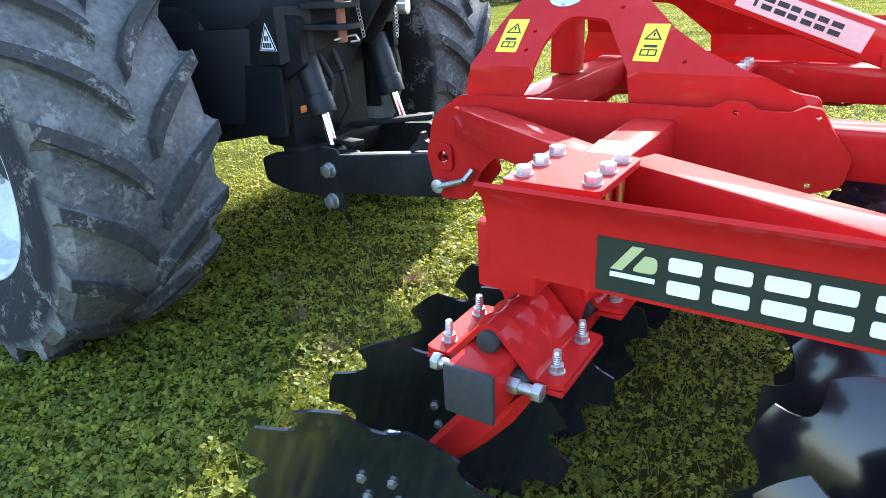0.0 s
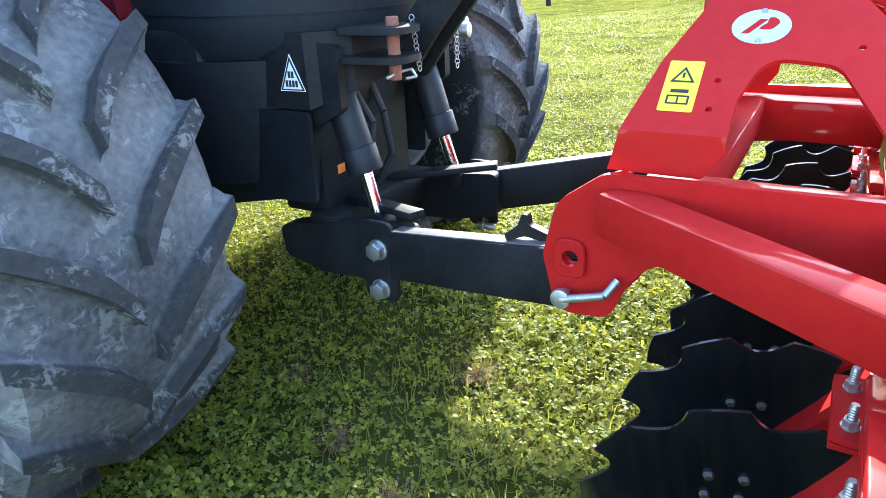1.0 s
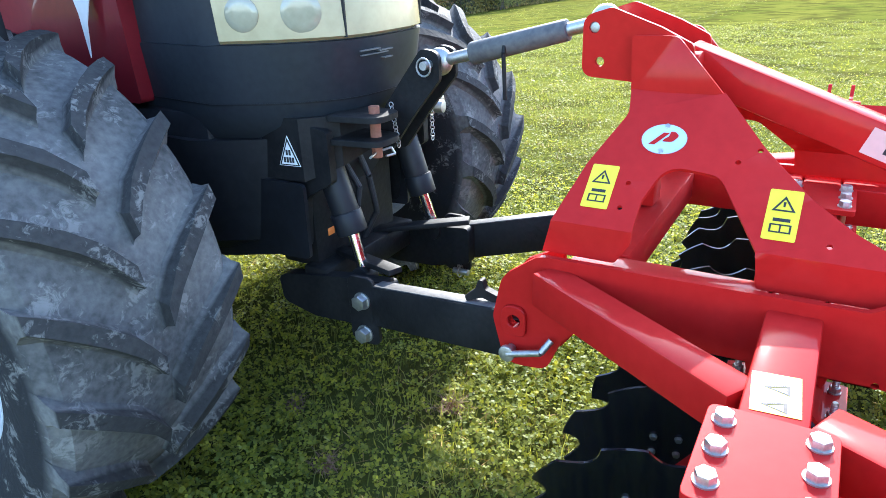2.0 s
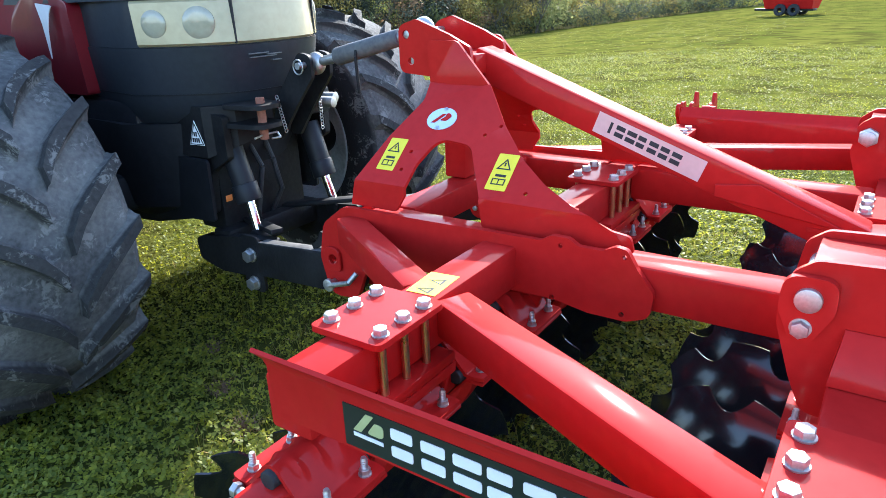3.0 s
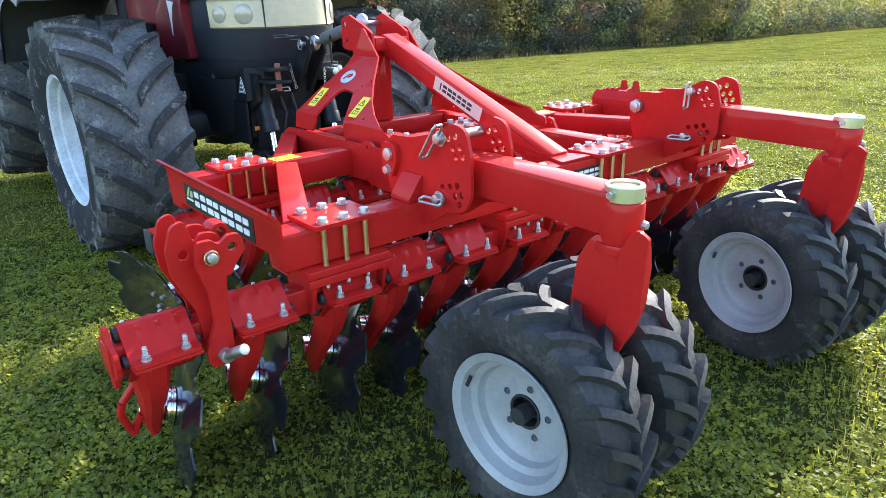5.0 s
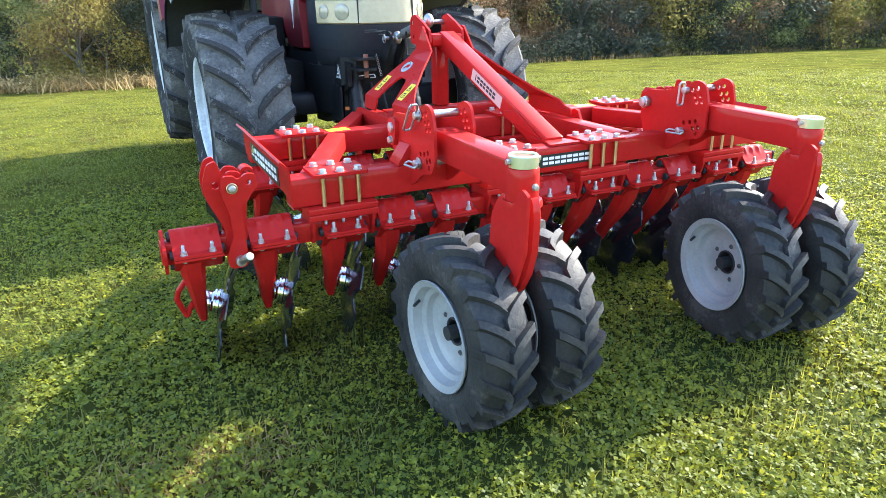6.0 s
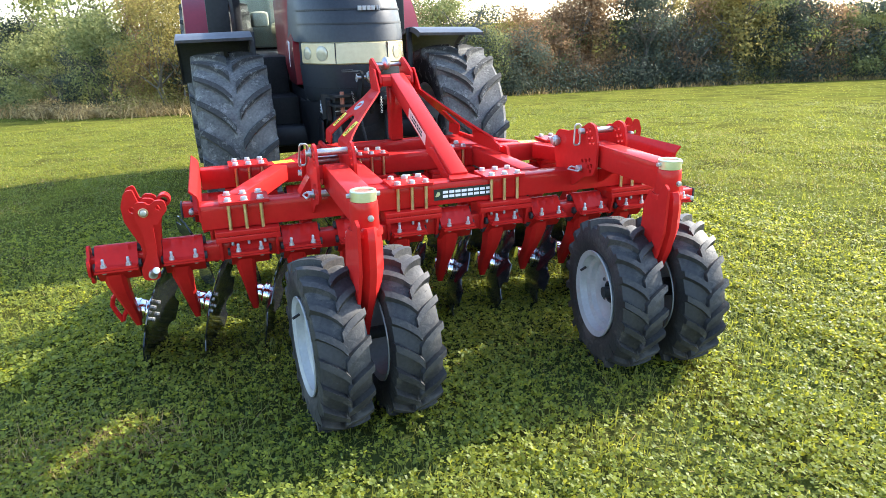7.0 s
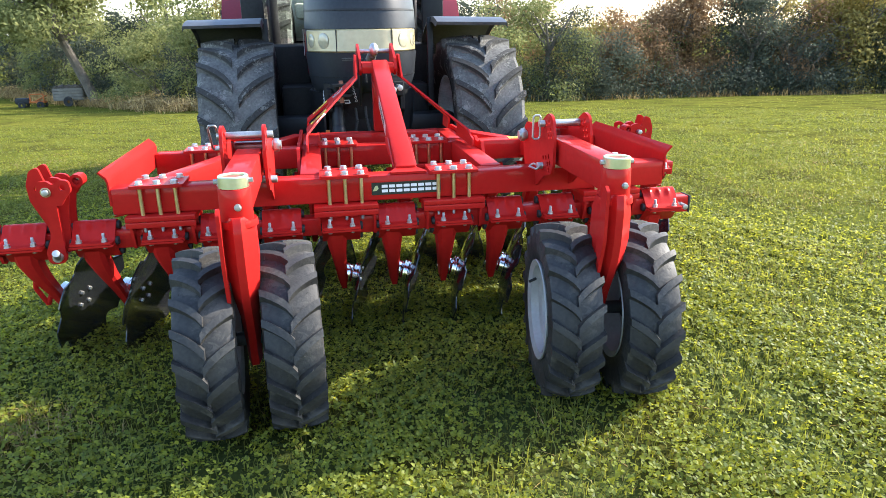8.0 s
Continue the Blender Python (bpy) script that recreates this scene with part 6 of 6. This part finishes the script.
def bush(hx, hy, k, high, seed):
    d = math.hypot(hx, hy + 2) / 24
    tree("bush", hx, hy, high, hg.uniform(3.2, 4.4), k, NAMES[k], "bush", seed, clumps=34, size=0.040 * d, low=0.04, per=1450 / d ** 2, puff=(0.10, 0.18))


for i, (hx, hy) in enumerate(spots):
    row = [q for q in STRETCH if q[0] <= hx < q[1]][0]
    bush(hx + hg.uniform(-0.6, 0.6), hy + hg.uniform(0.7, 2.0), row[2][i % len(row[2])], row[3] * hg.uniform(0.85, 1.15), 100 + i)
for i, (hx, hy, high, k) in enumerate(((12.2, 26.6, 4.1, LEAF_RUST), (15.6, 27.0, 5.1, LEAF_RUST), (21.0, 28.0, 5.1, LEAF_GOLD), (26.5, 28.0, 5.2, LEAF_DARK), (2.0, 25.6, 5.0, LEAF_GREEN), (-2.2, 25.5, 4.8, LEAF_RUST), (-0.4, 24.5, 4.4, LEAF_DARK), (-6.6, 29.5, 3.9, LEAF_GREEN), (-8.8, 34.5, 4.4, LEAF_DARK), (-5.2, 31.0, 4.4, LEAF_GREEN), (-9.6, 38.5, 4.4, LEAF_GREEN), (-12.2, 40.6, 4.6, LEAF_GREEN), (-14.6, 41.5, 5.2, LEAF_GREEN), (-10.8, 41.5, 5.0, LEAF_DARK), (-18.0, 46.0, 5.0, LEAF_DARK))):
    bush(hx, hy, k, high, 300 + i)
# a further row that closes the hedge behind
for i in range(15):
    hx = 3.5 + 2.6 * i
    hy = 27.6 - 0.012 * max(0.0, hx - 18.0) ** 2
    d = math.hypot(hx, hy + 2) / 24
    k = (LEAF_RUST, LEAF_DARK, LEAF_RUST, LEAF_GOLD, LEAF_GREEN)[i % 5]
    tree("bush", hx, hy, hg.uniform(0.92, 1.08) * (4.6 if hx < 10 else 4.1 if hx < 14.5 else 5.0 if hx < 23.5 else 5.4 if hx < 27.5 else 4.4), 4.4, k, NAMES[k], "bush", 700 + i, clumps=28, size=0.050 * d, low=0.05, per=850 / d ** 2, puff=(0.12, 0.19))
# bramble bank and straw grass along the hedge foot
cs, rs = [], []
for (xa, ya), (xb, yb) in zip(HEDGE, HEDGE[1:]):
    n = int(math.hypot(xb - xa, yb - ya) / 0.7)
    for i in range(n):
        bx, by = xa + (xb - xa) * i / n, ya + (yb - ya) * i / n + hg.uniform(-0.3, 0.9)
        deep = bx > 4
        cs.append((bx, by, float(rise(bx, by)) + (0.50 if deep else 0.1)))
        rs.append(hg.uniform(0.8, 1.25) if deep else hg.uniform(0.35, 0.6))
V, Fc = foliage(cs, rs, 520, 0.052, 0.8)
tagged(raw("bramble", V, Fc, LEAF_DARK), "dark tangled bramble along the hedge foot", "bramble", kind="stuff")
x, y = [], []
for (xa, ya), (xb, yb) in zip(HEDGE, HEDGE[1:]):
    n = int(math.hypot(xb - xa, yb - ya) * (620 if xa < 0 else 120))
    t = hg.uniform(0, 1, n)
    x.append(xa + (xb - xa) * t)
    y.append(ya + (yb - ya) * t + (hg.normal(-0.9, 0.9, n) if xa < 0 else hg.normal(-0.5, 0.25, n)))
x, y = np.concatenate(x), np.concatenate(y)
tall = x < 1.5
keep = hg.uniform(0, 1, len(x)) < 0.12 + 0.88 * patchy(x, y, 2.2, 9) ** 2
stems = tall & keep
blades("rough_grass", x[stems], y[stems], 0.50, 0.010, STRAW, "tall straw-coloured grass below the hedge", "rough grass", 2.2)
stems = ~tall & keep
blades("rough_grass", x[stems], y[stems], 0.26, 0.008, STRAW, "thin straw grass at the bramble foot", "rough grass", 0.9)
cs, rs = [], []
for (xa, ya), (xb, yb) in zip(HEDGE[:3], HEDGE[1:4]):
    n = int(math.hypot(xb - xa, yb - ya) / 0.22)
    for q in hg.uniform(0, 1, n):
        bx, by = xa + (xb - xa) * q, ya + (yb - ya) * q + hg.normal(-0.5, 0.6)
        cs.append((bx, by, float(rise(bx, by)) + hg.uniform(0.02, 0.26)))
        rs.append(hg.uniform(0.22, 0.50))
V, Fc = foliage(cs, rs, 1500, 0.052, 0.8)
tagged(raw("dead_grass", V, Fc, STRAW), "matted golden dead grass in mounds below the hedge", "rough grass", kind="stuff")

# taller trees behind the hedge
tree("tree", -10.3, 31.7, 7.8, 5.0, LEAF_GREEN, "leaning willow with a bare pale trunk at the hedge", "tree", 498, clumps=34, size=0.085, low=0.42, per=620, lean=-1.1, thick=1.15, puff=(0.10, 0.17))
for i, (hx, hy, high, wide, k) in enumerate(((-16.5, 43, 8.5, 6.0, LEAF_GREEN), (-7.0, 33, 6.4, 4.4, LEAF_GREEN), (-23, 50, 9, 7, LEAF_GREEN), (-4.2, 27, 6.5, 4.0, LEAF_GREEN), (3.6, 27.5, 6.0, 4.0, LEAF_GREEN), (27.6, 31.5, 7.0, 5.0, LEAF_DARK), (30, 32, 8.5, 6.0, LEAF_DARK), (37, 30, 4.6, 5.0, LEAF_GREEN), (47, 28, 5.6, 6.0, LEAF_DARK), (58, 24, 4.6, 7.0, LEAF_DARK), (70, 16, 9.0, 8.0, LEAF_GREEN), (76, 6, 9.0, 8.0, LEAF_DARK), (80, -6, 9.0, 8.0, LEAF_GREEN))):
    d = math.hypot(hx, hy + 2) / 24
    tree("tree", hx, hy, high, wide, k, {LEAF_GREEN: "tall green willow tree behind the hedge", LEAF_DARK: "tall dark green tree behind the hedge"}[k], "tree", 500 + i, clumps=26 if hx > 0 else 17, size=0.062 * d, low=0.12 if hx > 0 else 0.38, per=(1150 if hx > 0 else 800) / d ** 2, puff=(0.09, 0.15))


# ---- far farm things ----
def far_trailer(x, y, yaw):
    """A red tipping trailer with sloping sides on two axles."""
    th = thing("farm_trailer", "red tipping farm trailer parked at the field edge", "trailer", (x, y, float(rise(x, y))))
    th.rotation_euler.z, th.scale = yaw, (0.62, 0.62, 0.62)
    bm = bmesh.new()
    lo = [bm.verts.new(p) for p in ((-1.9, -0.66, 0.58), (1.9, -0.66, 0.58), (1.9, 0.66, 0.58), (-1.9, 0.66, 0.58))]
    hi = [bm.verts.new(p) for p in ((-2.15, -1.12, 2.0), (2.15, -1.12, 2.0), (2.15, 1.12, 2.0), (-2.15, 1.12, 2.0))]
    for i in range(4):
        bm.faces.new((lo[i], lo[(i + 1) % 4], hi[(i + 1) % 4], hi[i]))
    bm.faces.new(lo)
    part("body", bm, RED, th)
    for i in range(5):
        part("side_rib", beam((-1.7 + 0.85 * i, -0.69, 0.58), (-1.88 + 0.94 * i, -1.15, 2.0), 0.08, 0.05, 0.01), RED, th)
    part("chassis", box(-1.9, 2.9, -0.4, 0.4, 0.40, 0.57, 0.02), TRACTOR_BLACK, th)
    for ax in (-0.55, 0.55):
        for sy in (-0.85, 0.85):
            part("tyre", lathe([(0.2, -0.14), (0.42, -0.16), (0.48, -0.08), (0.48, 0.08), (0.42, 0.16), (0.2, 0.14), (0.2, -0.14)], Matrix.Translation((ax, sy, 0.48)) @ Matrix.Rotation(radians(90), 4, "X"), 24), RUBBER, th)


far_trailer(38.5, 6.4, radians(75))


def far_mower(x, y):
    th = thing("hay_machine", "small orange hay machine beside a wooden trailer", "farm machine", (x, y, float(rise(x, y)) - 0.06))
    th.scale = (0.62, 0.62, 0.62)
    part("frame", box(-0.9, 0.9, -0.25, 0.25, 0.42, 0.56, 0.03), ORANGE, th)
    for px in (-0.1, 0.85):
        part("post", box(px - 0.04, px + 0.04, -0.30, -0.22, 0.5, 1.05, 0.01), ORANGE, th)
    part("rail", box(-0.14, 0.89, -0.30, -0.22, 1.05, 1.12, 0.01), ORANGE, th)
    part("engine", box(-1.2, -0.2, -0.3, 0.3, 0.35, 0.80, 0.10), RUBBER, th)
    part("guard", beam((0.2, 0, 0.56), (0.95, 0, 0.95), 0.5, 0.06, 0.02), ORANGE, th)
    for ax in (-0.7, 0.6):
        for sy in (-0.38, 0.38):
            part("tyre", lathe([(0.1, -0.07), (0.24, -0.08), (0.28, 0.0), (0.24, 0.08), (0.1, 0.07), (0.1, -0.07)], Matrix.Translation((ax, sy, 0.28)) @ Matrix.Rotation(radians(90), 4, "X"), 20), RUBBER, th)


far_mower(-13.5, 32.8)
crate = thing("wooden_trailer", "weathered grey wooden trailer box beside the hedge", "trailer", (-11.85, 32.9, float(rise(-11.85, 32.9))))
for k in range(4):
    part("side_board", box(-0.85, 0.85, -0.52, -0.48, 0.42 + 0.16 * k, 0.56 + 0.16 * k, 0.01), GREY_WOOD, crate)
    part("side_board", box(-0.85, 0.85, 0.48, 0.52, 0.42 + 0.16 * k, 0.56 + 0.16 * k, 0.01), GREY_WOOD, crate)
    part("end_board", box(-0.87, -0.83, -0.46, 0.46, 0.42 + 0.16 * k, 0.56 + 0.16 * k, 0.01), GREY_WOOD, crate)
crate.scale = (0.78, 0.78, 0.82)
for i in range(14):
    lx = -0.8 + 0.12 * i
    part("log", cyl((lx, -0.42 + 0.05 * (i % 3), 1.06 + 0.05 * (i % 2)), (lx + 0.06, 0.40, 1.08 + 0.04 * (i % 3)), 0.07, seg=9, bev=0.01), BARK, crate)
part("floor", box(-0.85, 0.85, -0.46, 0.46, 0.36, 0.41, 0.01), GREY_WOOD, crate)
for sy in (-0.56, 0.56):
    part("tyre", lathe([(0.1, -0.07), (0.26, -0.08), (0.30, 0.0), (0.26, 0.08), (0.1, 0.07), (0.1, -0.07)], Matrix.Translation((0, sy, 0.30)) @ Matrix.Rotation(radians(90), 4, "X"), 20), RUBBER, crate)
# pale dry patch of grass near the machine
n = 1400
blades("dry_grass", -1.76 + rng.normal(0, 0.20, n), 0.25 + rng.normal(0, 0.10, n), 0.05, 0.0022, STRAW, "small patch of pale dry grass", "dry grass", 1.2)
